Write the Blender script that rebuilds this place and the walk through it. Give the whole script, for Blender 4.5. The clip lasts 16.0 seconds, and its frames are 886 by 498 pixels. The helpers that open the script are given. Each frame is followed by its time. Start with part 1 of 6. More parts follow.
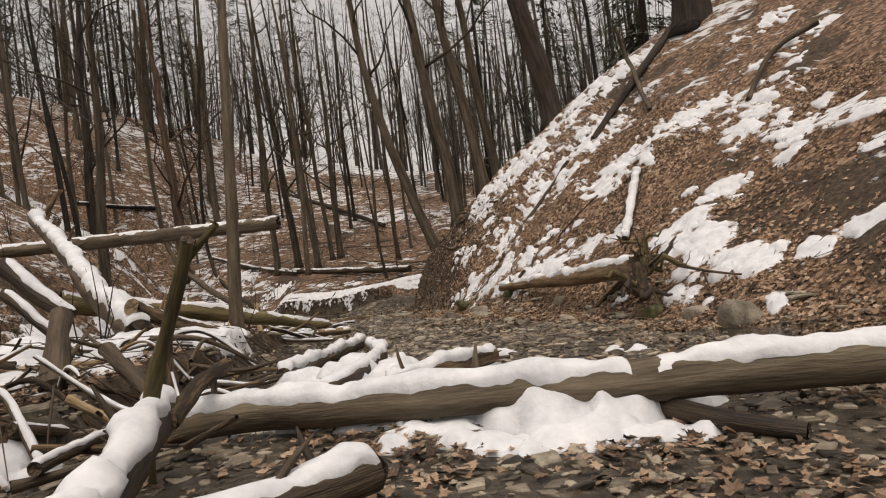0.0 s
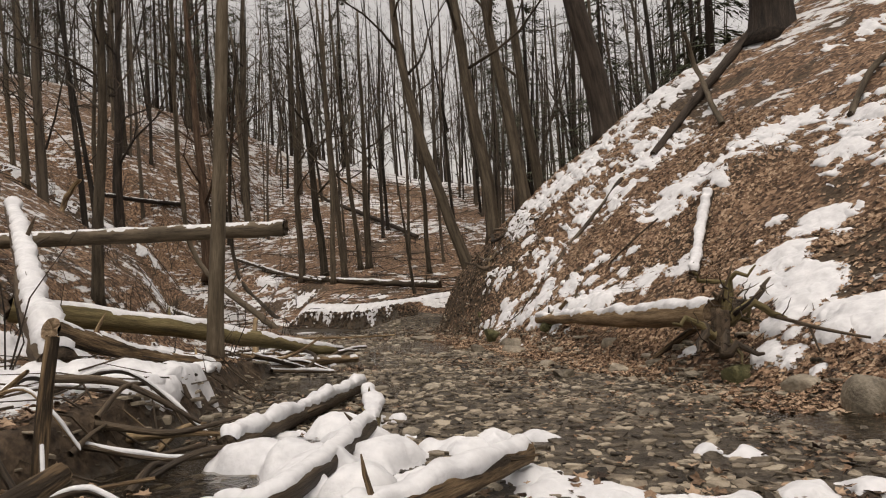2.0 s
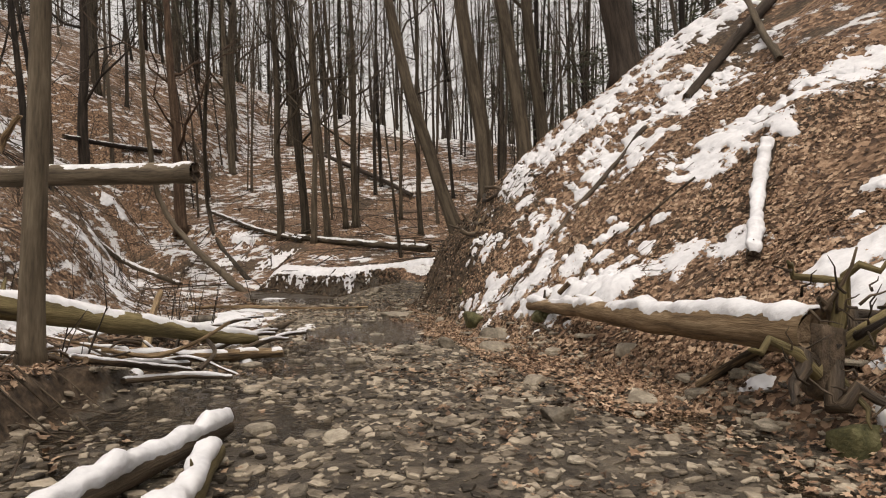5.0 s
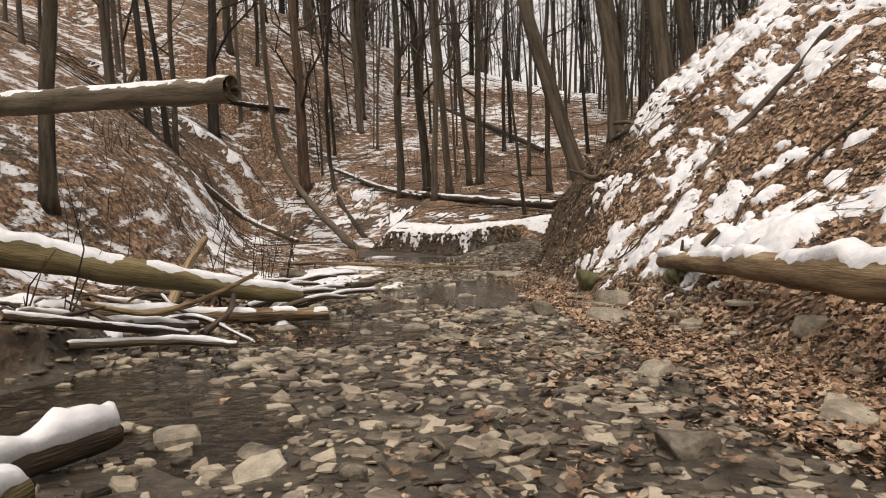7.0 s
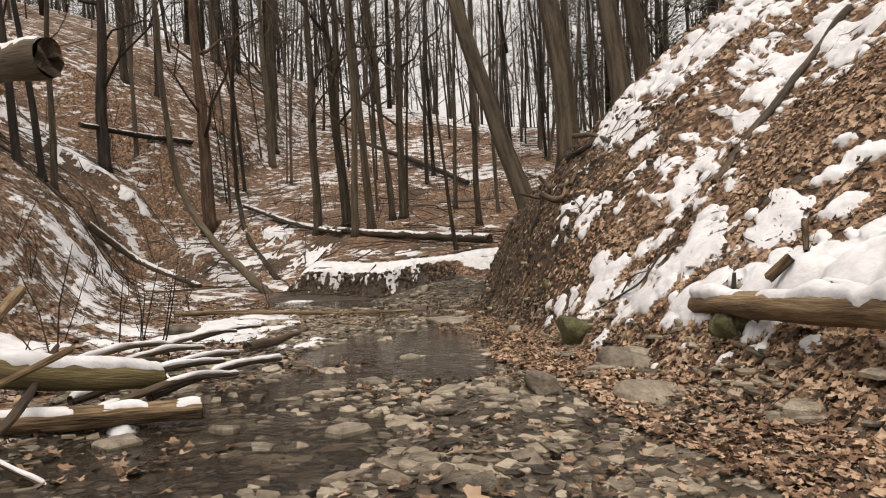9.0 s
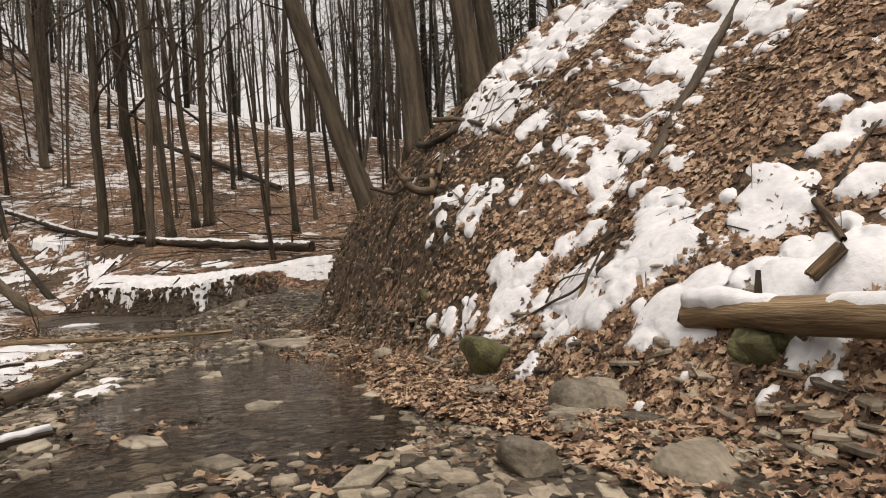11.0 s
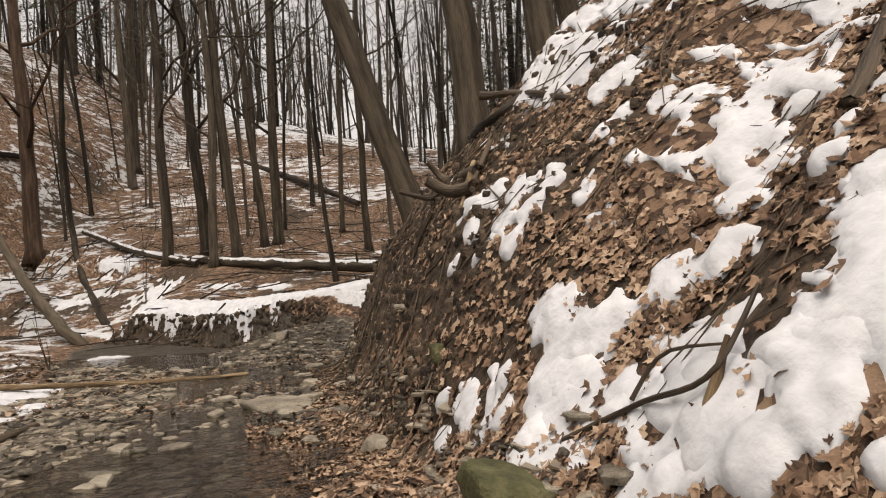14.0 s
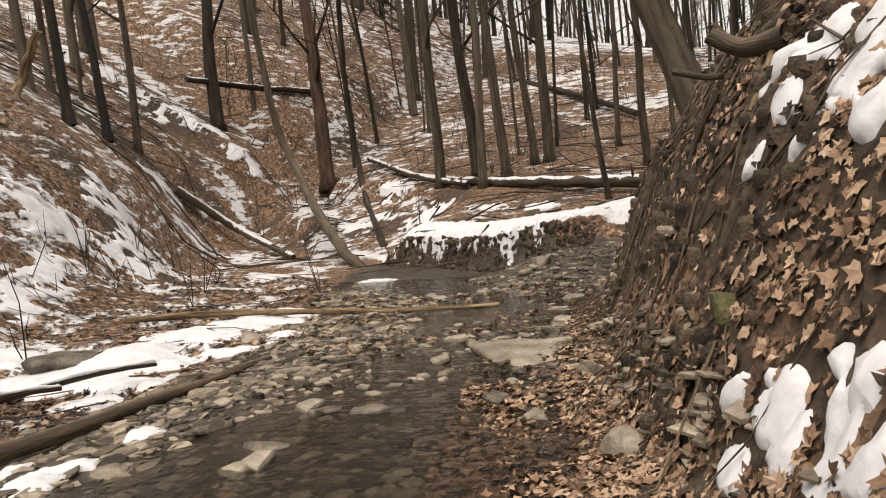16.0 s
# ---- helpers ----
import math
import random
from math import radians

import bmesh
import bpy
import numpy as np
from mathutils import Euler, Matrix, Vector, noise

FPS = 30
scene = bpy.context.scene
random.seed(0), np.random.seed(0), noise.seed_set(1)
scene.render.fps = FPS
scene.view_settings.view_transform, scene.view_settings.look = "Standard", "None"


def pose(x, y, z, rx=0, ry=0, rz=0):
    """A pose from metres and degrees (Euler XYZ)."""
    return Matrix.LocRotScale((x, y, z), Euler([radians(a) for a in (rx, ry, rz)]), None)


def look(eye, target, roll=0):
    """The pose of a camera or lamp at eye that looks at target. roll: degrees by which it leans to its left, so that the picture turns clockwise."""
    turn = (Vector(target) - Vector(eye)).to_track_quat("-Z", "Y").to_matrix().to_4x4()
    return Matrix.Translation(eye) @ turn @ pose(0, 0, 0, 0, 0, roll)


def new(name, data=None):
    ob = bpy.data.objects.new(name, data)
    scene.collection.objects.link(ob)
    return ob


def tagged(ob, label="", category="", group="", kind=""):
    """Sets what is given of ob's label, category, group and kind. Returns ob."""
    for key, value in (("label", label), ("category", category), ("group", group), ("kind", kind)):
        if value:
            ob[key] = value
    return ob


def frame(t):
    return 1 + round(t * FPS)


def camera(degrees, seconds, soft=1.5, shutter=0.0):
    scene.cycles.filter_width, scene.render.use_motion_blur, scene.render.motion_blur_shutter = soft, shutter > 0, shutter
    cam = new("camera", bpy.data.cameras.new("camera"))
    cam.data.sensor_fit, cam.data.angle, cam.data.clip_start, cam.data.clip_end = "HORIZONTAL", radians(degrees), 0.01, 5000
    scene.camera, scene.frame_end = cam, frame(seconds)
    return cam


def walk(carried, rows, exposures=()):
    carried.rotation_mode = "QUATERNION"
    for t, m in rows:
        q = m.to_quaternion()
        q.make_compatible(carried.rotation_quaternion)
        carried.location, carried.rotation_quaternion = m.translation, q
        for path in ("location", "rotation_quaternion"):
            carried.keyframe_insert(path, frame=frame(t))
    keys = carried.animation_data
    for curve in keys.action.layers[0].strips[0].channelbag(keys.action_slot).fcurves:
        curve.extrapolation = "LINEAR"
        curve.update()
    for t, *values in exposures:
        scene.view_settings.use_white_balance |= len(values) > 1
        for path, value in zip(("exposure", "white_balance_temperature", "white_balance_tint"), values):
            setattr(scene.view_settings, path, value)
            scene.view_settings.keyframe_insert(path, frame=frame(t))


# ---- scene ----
cam = camera(63.9, 16.0, soft=1.1)
PATH = [
    (0, (-1.744, -0.346, 1.287), (-1.615, 1.65, 1.274), -6.1),
    (0.5, (-1.632, 0.257, 1.29), (-1.402, 2.244, 1.286), -4.2),
    (1, (-1.592, 1.021, 1.34), (-1.599, 3.021, 1.345), -3.0),
    (1.5, (-1.534, 1.587, 1.362), (-1.423, 3.584, 1.333), -5.8),
    (2, (-1.444, 2.157, 1.421), (-1.414, 4.156, 1.452), -2.5),
    (2.5, (-1.206, 2.773, 1.408), (-1.095, 4.768, 1.487), -0.6),
    (3, (-0.953, 3.513, 1.391), (-0.719, 5.499, 1.417), -1.3),
    (3.5, (-0.867, 4.227, 1.49), (-0.695, 6.219, 1.527), -0.7),
    (3.7, (-0.824, 4.541, 1.513), (-0.739, 6.539, 1.503), -2.0),
    (5.8, (-0.422, 7.225, 1.279), (-0.518, 9.217, 1.127), 1.9),
    (6, (-0.267, 7.609, 1.199), (-0.466, 9.59, 1.004), 0.5),
    (6.5, (-0.172, 8.174, 1.063), (-0.417, 10.154, 0.92), -2.0),
    (7, (-0.157, 8.848, 0.956), (-0.534, 10.805, 0.783), -0.8),
    (7.5, (-0.221, 9.649, 0.915), (-0.834, 11.552, 0.874), -2.6),
    (8, (-0.298, 10.402, 0.865), (-1.001, 12.273, 0.799), 0.0),
    (8.5, (-0.462, 11.063, 0.806), (-0.826, 13.027, 0.716), -2.3),
    (8.7, (-0.648, 11.346, 0.793), (-0.904, 13.328, 0.721), -2.1),
    (10.8, (-1.567, 13.912, 0.589), (-1.278, 15.89, 0.516), -2.7),
    (11, (-1.595, 14.103, 0.596), (-1.198, 16.063, 0.538), -2.1),
    (11.5, (-1.59, 14.53, 0.619), (-0.817, 16.375, 0.631), -2.0),
    (12, (-1.43, 15.128, 0.579), (-0.54, 16.918, 0.626), -4.3),
    (12.5, (-1.241, 15.685, 0.593), (-0.367, 17.484, 0.615), -1.0),
    (13, (-1.023, 16.29, 0.613), (-0.548, 18.233, 0.609), -1.1),
    (13.5, (-0.839, 16.736, 0.638), (-0.574, 18.719, 0.627), -1.3),
    (14, (-0.421, 17.124, 0.58), (-0.3, 19.12, 0.58), -2.7),
    (14.5, (-0.309, 17.596, 0.604), (-0.523, 19.583, 0.518), -2.7),
    (15, (-0.233, 18.207, 0.52), (-0.723, 20.143, 0.406), -4.2),
    (15.5, (-0.279, 18.652, 0.522), (-0.924, 20.54, 0.379), -3.9),
    (16, (-0.298, 19.036, 0.451), (-0.961, 20.915, 0.279), -5.0),
]
walk(cam, [(t, look(eye, target, roll)) for t, eye, target, roll in PATH], exposures=[(0, 0.29, 7450, 14), (3.7, 0.31, 7450, 14), (6, 0.66, 7450, 14), (8.7, 0.66, 7450, 14), (11, 0.58, 7450, 14), (12.5, 0.48, 7450, 14), (14.5, 0.64, 7450, 14), (16, 0.8, 7450, 14)])


# ---- world, sun, exposure ----
world = bpy.data.worlds.new("overcast_sky")
scene.world = world
world.use_nodes = True
wn, wl = world.node_tree.nodes, world.node_tree.links
sky = wn.new("ShaderNodeTexSky")
sky.sky_type, sky.sun_disc = "NISHITA", False
sky.sun_elevation, sky.sun_rotation = radians(70), radians(190)
sky.dust_density, sky.air_density = 4.0, 1.0
grey = wn.new("ShaderNodeHueSaturation")
grey.inputs["Saturation"].default_value = 0.18
wl.new(sky.outputs[0], grey.inputs["Color"])
wl.new(grey.outputs[0], wn["Background"].inputs["Color"])
wn["Background"].inputs["Strength"].default_value = 0.15
sun_data = bpy.data.lights.new("sun", "SUN")
sun_data.energy, sun_data.angle, sun_data.color = 0.6, radians(50), (1.0, 0.96, 0.9)
sun = new("sun", sun_data)
sun.location = (0, 0, 30)
sun.rotation_euler = Euler((radians(20), 0, radians(10)))


# ---- materials ----
def material(name, colours, rough=0.85, size=8.0, detail=6.0, bump=0.4, bump_size=30.0, metal=0.0, wave=0.0, grain=False, spread=0.5, per_object=0.0, per_island=0.0, spec=0.3):
    """Noise between given colours at two scales, with fine relief."""
    m = bpy.data.materials.new(name)
    m.use_nodes = True
    n, l = m.node_tree.nodes, m.node_tree.links
    b = n["Principled BSDF"]
    b.inputs["Roughness"].default_value, b.inputs["Metallic"].default_value = rough, metal
    b.inputs["Specular IOR Level"].default_value = spec
    c = n.new("ShaderNodeTexCoord")
    big, fine = n.new("ShaderNodeTexNoise"), n.new("ShaderNodeTexNoise")
    big.inputs["Scale"].default_value, big.inputs["Detail"].default_value = size, detail
    fine.inputs["Scale"].default_value, fine.inputs["Detail"].default_value = bump_size, 5.0
    src = c.outputs["Object"]
    if grain:
        at = n.new("ShaderNodeAttribute")
        at.attribute_name = "grain"
        src = at.outputs["Vector"]
    if wave:
        mp = n.new("ShaderNodeMapping")
        mp.inputs["Scale"].default_value = (1, 1, wave)
        l.new(src, mp.inputs["Vector"])
        src = mp.outputs[0]
    l.new(src, big.inputs["Vector"]), l.new(src, fine.inputs["Vector"])
    mix = n.new("ShaderNodeMath")
    mix.operation = "MULTIPLY_ADD"
    mix.inputs[1].default_value = 0.45
    l.new(fine.outputs["Fac"], mix.inputs[0]), l.new(big.outputs["Fac"], mix.inputs[2])
    shift = mix.outputs[0]
    off = n.new("ShaderNodeMath")
    off.operation = "ADD"
    off.inputs[1].default_value = -0.225
    l.new(shift, off.inputs[0])
    shift = off.outputs[0]
    for k, kind, sock in ((per_object, "ShaderNodeObjectInfo", "Random"), (per_island, "ShaderNodeNewGeometry", "Random Per Island")):
        if k:
            o, a = n.new(kind), n.new("ShaderNodeMath")
            a.operation = "MULTIPLY_ADD"
            a.inputs[1].default_value = k
            l.new(o.outputs[sock], a.inputs[0])
            a2 = n.new("ShaderNodeMath")
            a2.operation = "ADD"
            a2.inputs[1].default_value = -k / 2
            l.new(shift, a2.inputs[0]), l.new(a2.outputs[0], a.inputs[2])
            shift = a.outputs[0]
    ramp = n.new("ShaderNodeValToRGB")
    e = ramp.color_ramp.elements
    for i, col in enumerate(colours):
        p = 0.5 + (i / (len(colours) - 1) - 0.5) * spread if len(colours) > 1 else 0
        q = e[i] if i < 2 else e.new(p)
        q.position, q.color = p, (*col, 1)
    l.new(shift, ramp.inputs[0]), l.new(ramp.outputs[0], b.inputs["Base Color"])
    if bump:
        bp = n.new("ShaderNodeBump")
        bp.inputs["Strength"].default_value, bp.inputs["Distance"].default_value = bump, 0.02
        l.new(fine.outputs["Fac"], bp.inputs["Height"]), l.new(bp.outputs[0], b.inputs["Normal"])
    return m


BARK = material("bark", [(0.0158, 0.0119, 0.0076), (0.054, 0.0418, 0.0281), (0.1116, 0.0893, 0.0626)], size=9, bump=1.0, bump_size=55, wave=0.12, grain=True, per_object=0.3)
BARK_DARK = material("dark_bark", [(0.008, 0.006, 0.0044), (0.0256, 0.0184, 0.0136), (0.056, 0.0424, 0.032)], size=9, bump=1.0, bump_size=50, wave=0.12, grain=True, per_object=0.25)
BARK_FAR = material("far_bark", [(0.0115, 0.0086, 0.0061), (0.0374, 0.0288, 0.0209), (0.0864, 0.0691, 0.0511)], size=3, bump=0.3, bump_size=14, wave=0.2, per_island=0.5)
WOOD = material("weathered_wood", [(0.025, 0.017, 0.01), (0.15, 0.1, 0.055), (0.33, 0.245, 0.145)], spread=0.36, size=14, bump=0.9, bump_size=80, wave=0.09, grain=True, per_object=0.3)
WOOD_BARE = material("barkless_wood", [(0.05, 0.034, 0.02), (0.18, 0.123, 0.07), (0.34, 0.255, 0.16)], spread=0.5, size=14, bump=0.6, bump_size=80, wave=0.09, grain=True)
WOOD_WET = material("wet_wood", [(0.0144, 0.0104, 0.0072), (0.056, 0.04, 0.0256), (0.132, 0.0976, 0.064)], spread=0.55, rough=0.6, size=14, bump=0.9, bump_size=80, wave=0.09, grain=True, per_object=0.3)
WOOD_MOSS = material("mossy_wood", [(0.03, 0.024, 0.013), (0.11, 0.088, 0.04), (0.21, 0.17, 0.085)], size=10, bump=0.8, bump_size=70, wave=0.12, grain=True, per_object=0.2)
SOIL = material("bare_soil", [(0.013, 0.0095, 0.0065), (0.05, 0.036, 0.024), (0.12, 0.088, 0.06)], size=9, bump=0.9, bump_size=50, per_island=0.4)
CUT = material("cut_wood", [(0.08, 0.053, 0.032), (0.18, 0.127, 0.08), (0.3, 0.225, 0.15)], size=20, bump=0.5, bump_size=60)
SNOW = material("snow", [(0.5, 0.51, 0.535), (0.6, 0.612, 0.635), (0.69, 0.7, 0.72)], rough=0.75, size=5, bump=0.6, bump_size=16, spec=0.2)
LEAF = material("dead_leaf", [(0.05, 0.031, 0.02), (0.165, 0.099, 0.062), (0.29, 0.188, 0.122), (0.43, 0.315, 0.22)], rough=0.75, size=3, bump=0.2, bump_size=60, per_island=0.95, spread=0.8)
LEAF_DARK = material("wet_leaf", [(0.0238, 0.0145, 0.0093), (0.0935, 0.057, 0.0348), (0.204, 0.1318, 0.0833), (0.357, 0.255, 0.1742)], rough=0.6, size=3, bump=0.2, bump_size=60, per_island=0.95, spread=0.8)
STONE = material("shale", [(0.06, 0.05, 0.038), (0.15, 0.129, 0.098), (0.265, 0.232, 0.18), (0.4, 0.355, 0.28)], rough=0.55, size=4, bump=0.6, bump_size=30, per_object=0.55, spread=0.7)
STONES = material("shale_bed", [(0.022, 0.0175, 0.0125), (0.09, 0.073, 0.053), (0.2, 0.167, 0.125), (0.36, 0.312, 0.24)], rough=0.5, size=4, bump=0.6, bump_size=30, per_island=0.8, spread=0.8)
MOSS = material("mossy_stone", [(0.035, 0.036, 0.018), (0.085, 0.082, 0.036), (0.14, 0.128, 0.07)], size=7, bump=0.8, bump_size=40)
BARK_PALE = material("smooth_pale_bark", [(0.035, 0.027, 0.018), (0.1, 0.079, 0.054), (0.175, 0.142, 0.1)], size=9, bump=0.6, bump_size=55, wave=0.12, grain=True)
BARK_RED = material("reddish_bark", [(0.0187, 0.011, 0.0068), (0.0595, 0.0357, 0.0221), (0.119, 0.0782, 0.051)], size=9, bump=1.0, bump_size=50, wave=0.12, grain=True, per_object=0.2)
NEEDLE = material("needles", [(0.018, 0.024, 0.014), (0.04, 0.048, 0.026), (0.075, 0.082, 0.045)], size=2, bump=0, per_island=0.5)


def water_material():
    m = bpy.data.materials.new("water")
    m.use_nodes = True
    n, l = m.node_tree.nodes, m.node_tree.links
    b = n["Principled BSDF"]
    b.inputs["Base Color"].default_value = (0.22, 0.195, 0.155, 1)
    b.inputs["Roughness"].default_value, b.inputs["IOR"].default_value = 0.06, 1.33
    b.inputs["Transmission Weight"].default_value = 1.0
    c, t, bp = n.new("ShaderNodeTexCoord"), n.new("ShaderNodeTexNoise"), n.new("ShaderNodeBump")
    t.inputs["Scale"].default_value, t.inputs["Detail"].default_value = 13, 5
    bp.inputs["Strength"].default_value, bp.inputs["Distance"].default_value = 0.5, 0.035
    l.new(c.outputs["Object"], t.inputs["Vector"]), l.new(t.outputs["Fac"], bp.inputs["Height"]), l.new(bp.outputs[0], b.inputs["Normal"])
    return m


WATER = water_material()


def ground_material():
    """Leaf litter, bare soil, wet creek bed and thin snow, laid by the mesh's cover layer and broken up by noise."""
    m = bpy.data.materials.new("forest_floor")
    m.use_nodes = True
    n, l = m.node_tree.nodes, m.node_tree.links
    b = n["Principled BSDF"]
    c = n.new("ShaderNodeTexCoord")
    cover = n.new("ShaderNodeVertexColor")
    cover.layer_name = "cover"
    sep = n.new("ShaderNodeSeparateColor")
    l.new(cover.outputs[0], sep.inputs[0])

    def tex(scale, detail=6, rough=0.6, squash=None):
        t = n.new("ShaderNodeTexNoise")
        t.inputs["Scale"].default_value, t.inputs["Detail"].default_value, t.inputs["Roughness"].default_value = scale, detail, rough
        src = c.outputs["Object"]
        if squash:
            mp = n.new("ShaderNodeMapping")
            mp.inputs["Scale"].default_value = squash
            l.new(src, mp.inputs["Vector"])
            src = mp.outputs[0]
        l.new(src, t.inputs["Vector"])
        return t.outputs["Fac"]

    def ramp(src, stops):
        r = n.new("ShaderNodeValToRGB")
        for i, (p, col) in enumerate(stops):
            q = r.color_ramp.elements[i] if i < 2 else r.color_ramp.elements.new(p)
            q.position, q.color = p, (*col, 1)
        l.new(src, r.inputs[0])
        return r.outputs[0]

    def calc(op, a, bb, clamp=False):
        k = n.new("ShaderNodeMath")
        k.operation, k.use_clamp = op, clamp
        for i, v in enumerate((a, bb)):
            if isinstance(v, (int, float)):
                k.inputs[i].default_value = v
            else:
                l.new(v, k.inputs[i])
        return k.outputs[0]

    def blend(fac, a, bb):
        k = n.new("ShaderNodeMix")
        k.data_type = "RGBA"
        l.new(fac, k.inputs[0]), l.new(a, k.inputs[6]), l.new(bb, k.inputs[7])
        return k.outputs[2]

    vor = n.new("ShaderNodeTexVoronoi")
    vor.inputs["Scale"].default_value = 13
    warp = n.new("ShaderNodeMix")
    warp.data_type = "VECTOR"
    warp.inputs[0].default_value = 0.06
    nz = n.new("ShaderNodeTexNoise")
    nz.inputs["Scale"].default_value = 14
    l.new(c.outputs["Object"], nz.inputs["Vector"])
    l.new(c.outputs["Object"], warp.inputs[4]), l.new(nz.outputs["Color"], warp.inputs[5])
    l.new(warp.outputs[1], vor.inputs["Vector"])
    vsep = n.new("ShaderNodeSeparateColor")
    l.new(vor.outputs["Color"], vsep.inputs[0])
    litter = ramp(vsep.outputs[0], [(0, (0.035, 0.021, 0.014)), (0.35, (0.1, 0.06, 0.037)), (0.7, (0.19, 0.118, 0.074)), (1, (0.33, 0.225, 0.15))])
    soil = ramp(tex(9, 8), [(0.3, (0.018, 0.0125, 0.008)), (0.55, (0.07, 0.049, 0.032)), (0.75, (0.15, 0.11, 0.074))])
    stone = ramp(tex(5, 8), [(0.3, (0.018, 0.014, 0.01)), (0.55, (0.068, 0.056, 0.042)), (0.75, (0.16, 0.135, 0.1))])
    snow = ramp(tex(6, 4), [(0.3, (0.5, 0.505, 0.52)), (0.7, (0.67, 0.675, 0.68))])
    fine = tex(7, 8, 0.7)
    edge = calc("MULTIPLY", calc("SUBTRACT", fine, 0.5), 1.1)
    soilm = ramp(calc("ADD", sep.outputs[2], edge), [(0.42, (0, 0, 0)), (0.58, (1, 1, 1))])
    wetm = ramp(calc("ADD", sep.outputs[1], edge), [(0.4, (0, 0, 0)), (0.6, (1, 1, 1))])
    clump = calc("MULTIPLY", calc("SUBTRACT", tex(1.5, 10, 0.7, (0.8, 0.8, 2.6)), 0.5), 3.0)
    snowm = ramp(calc("ADD", sep.outputs[0], clump), [(0.5, (0, 0, 0)), (0.6, (1, 1, 1))])
    col = blend(snowm, blend(wetm, blend(soilm, litter, soil), stone), snow)
    l.new(col, b.inputs["Base Color"])
    l.new(calc("SUBTRACT", 0.85, calc("MULTIPLY", wetm, 0.4)), b.inputs["Roughness"])
    b.inputs["Specular IOR Level"].default_value = 0.3
    bp = n.new("ShaderNodeBump")
    bp.inputs["Strength"].default_value, bp.inputs["Distance"].default_value = 0.8, 0.05
    hgt = calc("ADD", calc("MULTIPLY", vor.outputs["Distance"], 0.6), calc("ADD", fine, snowm))
    l.new(hgt, bp.inputs["Height"]), l.new(bp.outputs[0], b.inputs["Normal"])
    return m


GROUND = ground_material()


# ---- mesh tools ----
class Geo:
    """Gathers vertices and faces for one mesh."""

    def __init__(self):
        self.v, self.f, self.g = [], [], []

    def add(self, v, f):
        k = len(self.v)
        self.v.extend(map(tuple, v))
        self.f.extend([tuple(i + k for i in q) for q in f])

    def tube(self, path, radii, sides=8, caps=True, lump=0.0):
        p = [Vector(q) for q in path]
        k, run = len(self.v), 0.0
        shift = 10 * noise.noise(p[0] * 1.37)
        t0 = (p[1] - p[0]).normalized()
        u = t0.orthogonal().normalized()
        for i, q in enumerate(p):
            t = (p[min(i + 1, len(p) - 1)] - p[max(i - 1, 0)]).normalized()
            u = (u - t * u.dot(t)).normalized()
            w = t.cross(u)
            run += (q - p[i - 1]).length if i else 0.0
            for s in range(sides):
                a = math.tau * s / sides
                self.g.append((math.cos(a) * radii[i] + shift, math.sin(a) * radii[i], run))
                r = radii[i] * (1 + (lump * noise.noise(q * 3 + Vector((math.cos(a), math.sin(a), 0)) * 1.3) if lump else 0))
                self.v.append(tuple(q + (u * math.cos(a) + w * math.sin(a)) * r))
        for i in range(len(p) - 1):
            for s in range(sides):
                a, b2 = k + i * sides + s, k + i * sides + (s + 1) % sides
                self.f.append((a, b2, b2 + sides, a + sides))
        if caps:
            self.f.append(tuple(k + s for s in reversed(range(sides))))
            e = k + (len(p) - 1) * sides
            self.f.append(tuple(e + s for s in range(sides)))

    def mesh(self, name, mat, smooth=True):
        me = bpy.data.meshes.new(name)
        me.from_pydata(self.v, [], self.f)
        me.materials.append(mat)
        if smooth:
            me.polygons.foreach_set("use_smooth", [True] * len(me.polygons))
        if self.g and len(self.g) == len(self.v):
            lay = me.attributes.new("grain", "FLOAT_VECTOR", "POINT")
            lay.data.foreach_set("vector", np.array(self.g, np.float32).ravel())
        me.update()
        return me


def part(name, geo, mat, parent=None, label="", smooth=True):
    ob = new(name, geo.mesh(name, mat, smooth))
    ob.parent = parent
    if label:
        ob["label"] = label
    return ob


def thing(name, place, label, category, group="", kind=""):
    ob = new(name)
    ob.location = place
    ob.empty_display_size = 0.1
    return tagged(ob, label, category, group, kind)


def z_at(x, y):
    return float(height(np.array([x]), np.array([y]))[0])


def bend(a, b, n=8, sag=0.0, wob=0.0, seed=0):
    """Points from a to b with a sideways bow and some wobble."""
    a, b = Vector(a), Vector(b)
    out = []
    for i in range(n):
        u = i / (n - 1)
        q = a.lerp(b, u) + Vector((0, 0, sag * 4 * u * (1 - u)))
        if wob:
            q += noise.noise_vector(Vector((seed * 7.3, u * 3.1, seed))) * wob * math.sin(math.pi * min(u + 0.1, 1))
        out.append(q)
    return out


# ---- terrain: the plan is drawn in strides of 1.2 m ----
STRIDE = 1.2

def sstep(a, b, v):
    u = np.clip((v - a) / (b - a), 0, 1)
    return u * u * (3 - 2 * u)


def vnoise(x, y, size, seed=0):
    """Smooth value noise in [-1, 1] over the plan, for arrays."""
    x, y = np.asarray(x, float) / size + 37.2 * seed, np.asarray(y, float) / size + 11.7 * seed
    i, j = np.floor(x), np.floor(y)
    u, v = x - i, y - j
    u, v = u * u * (3 - 2 * u), v * v * (3 - 2 * v)

    def h(a, b):
        s = np.sin(a * 127.1 + b * 311.7 + seed * 17.3) * 43758.5453
        return (s - np.floor(s)) * 2 - 1

    return (h(i, j) * (1 - u) + h(i + 1, j) * u) * (1 - v) + (h(i, j + 1) * (1 - u) + h(i + 1, j + 1) * u) * v


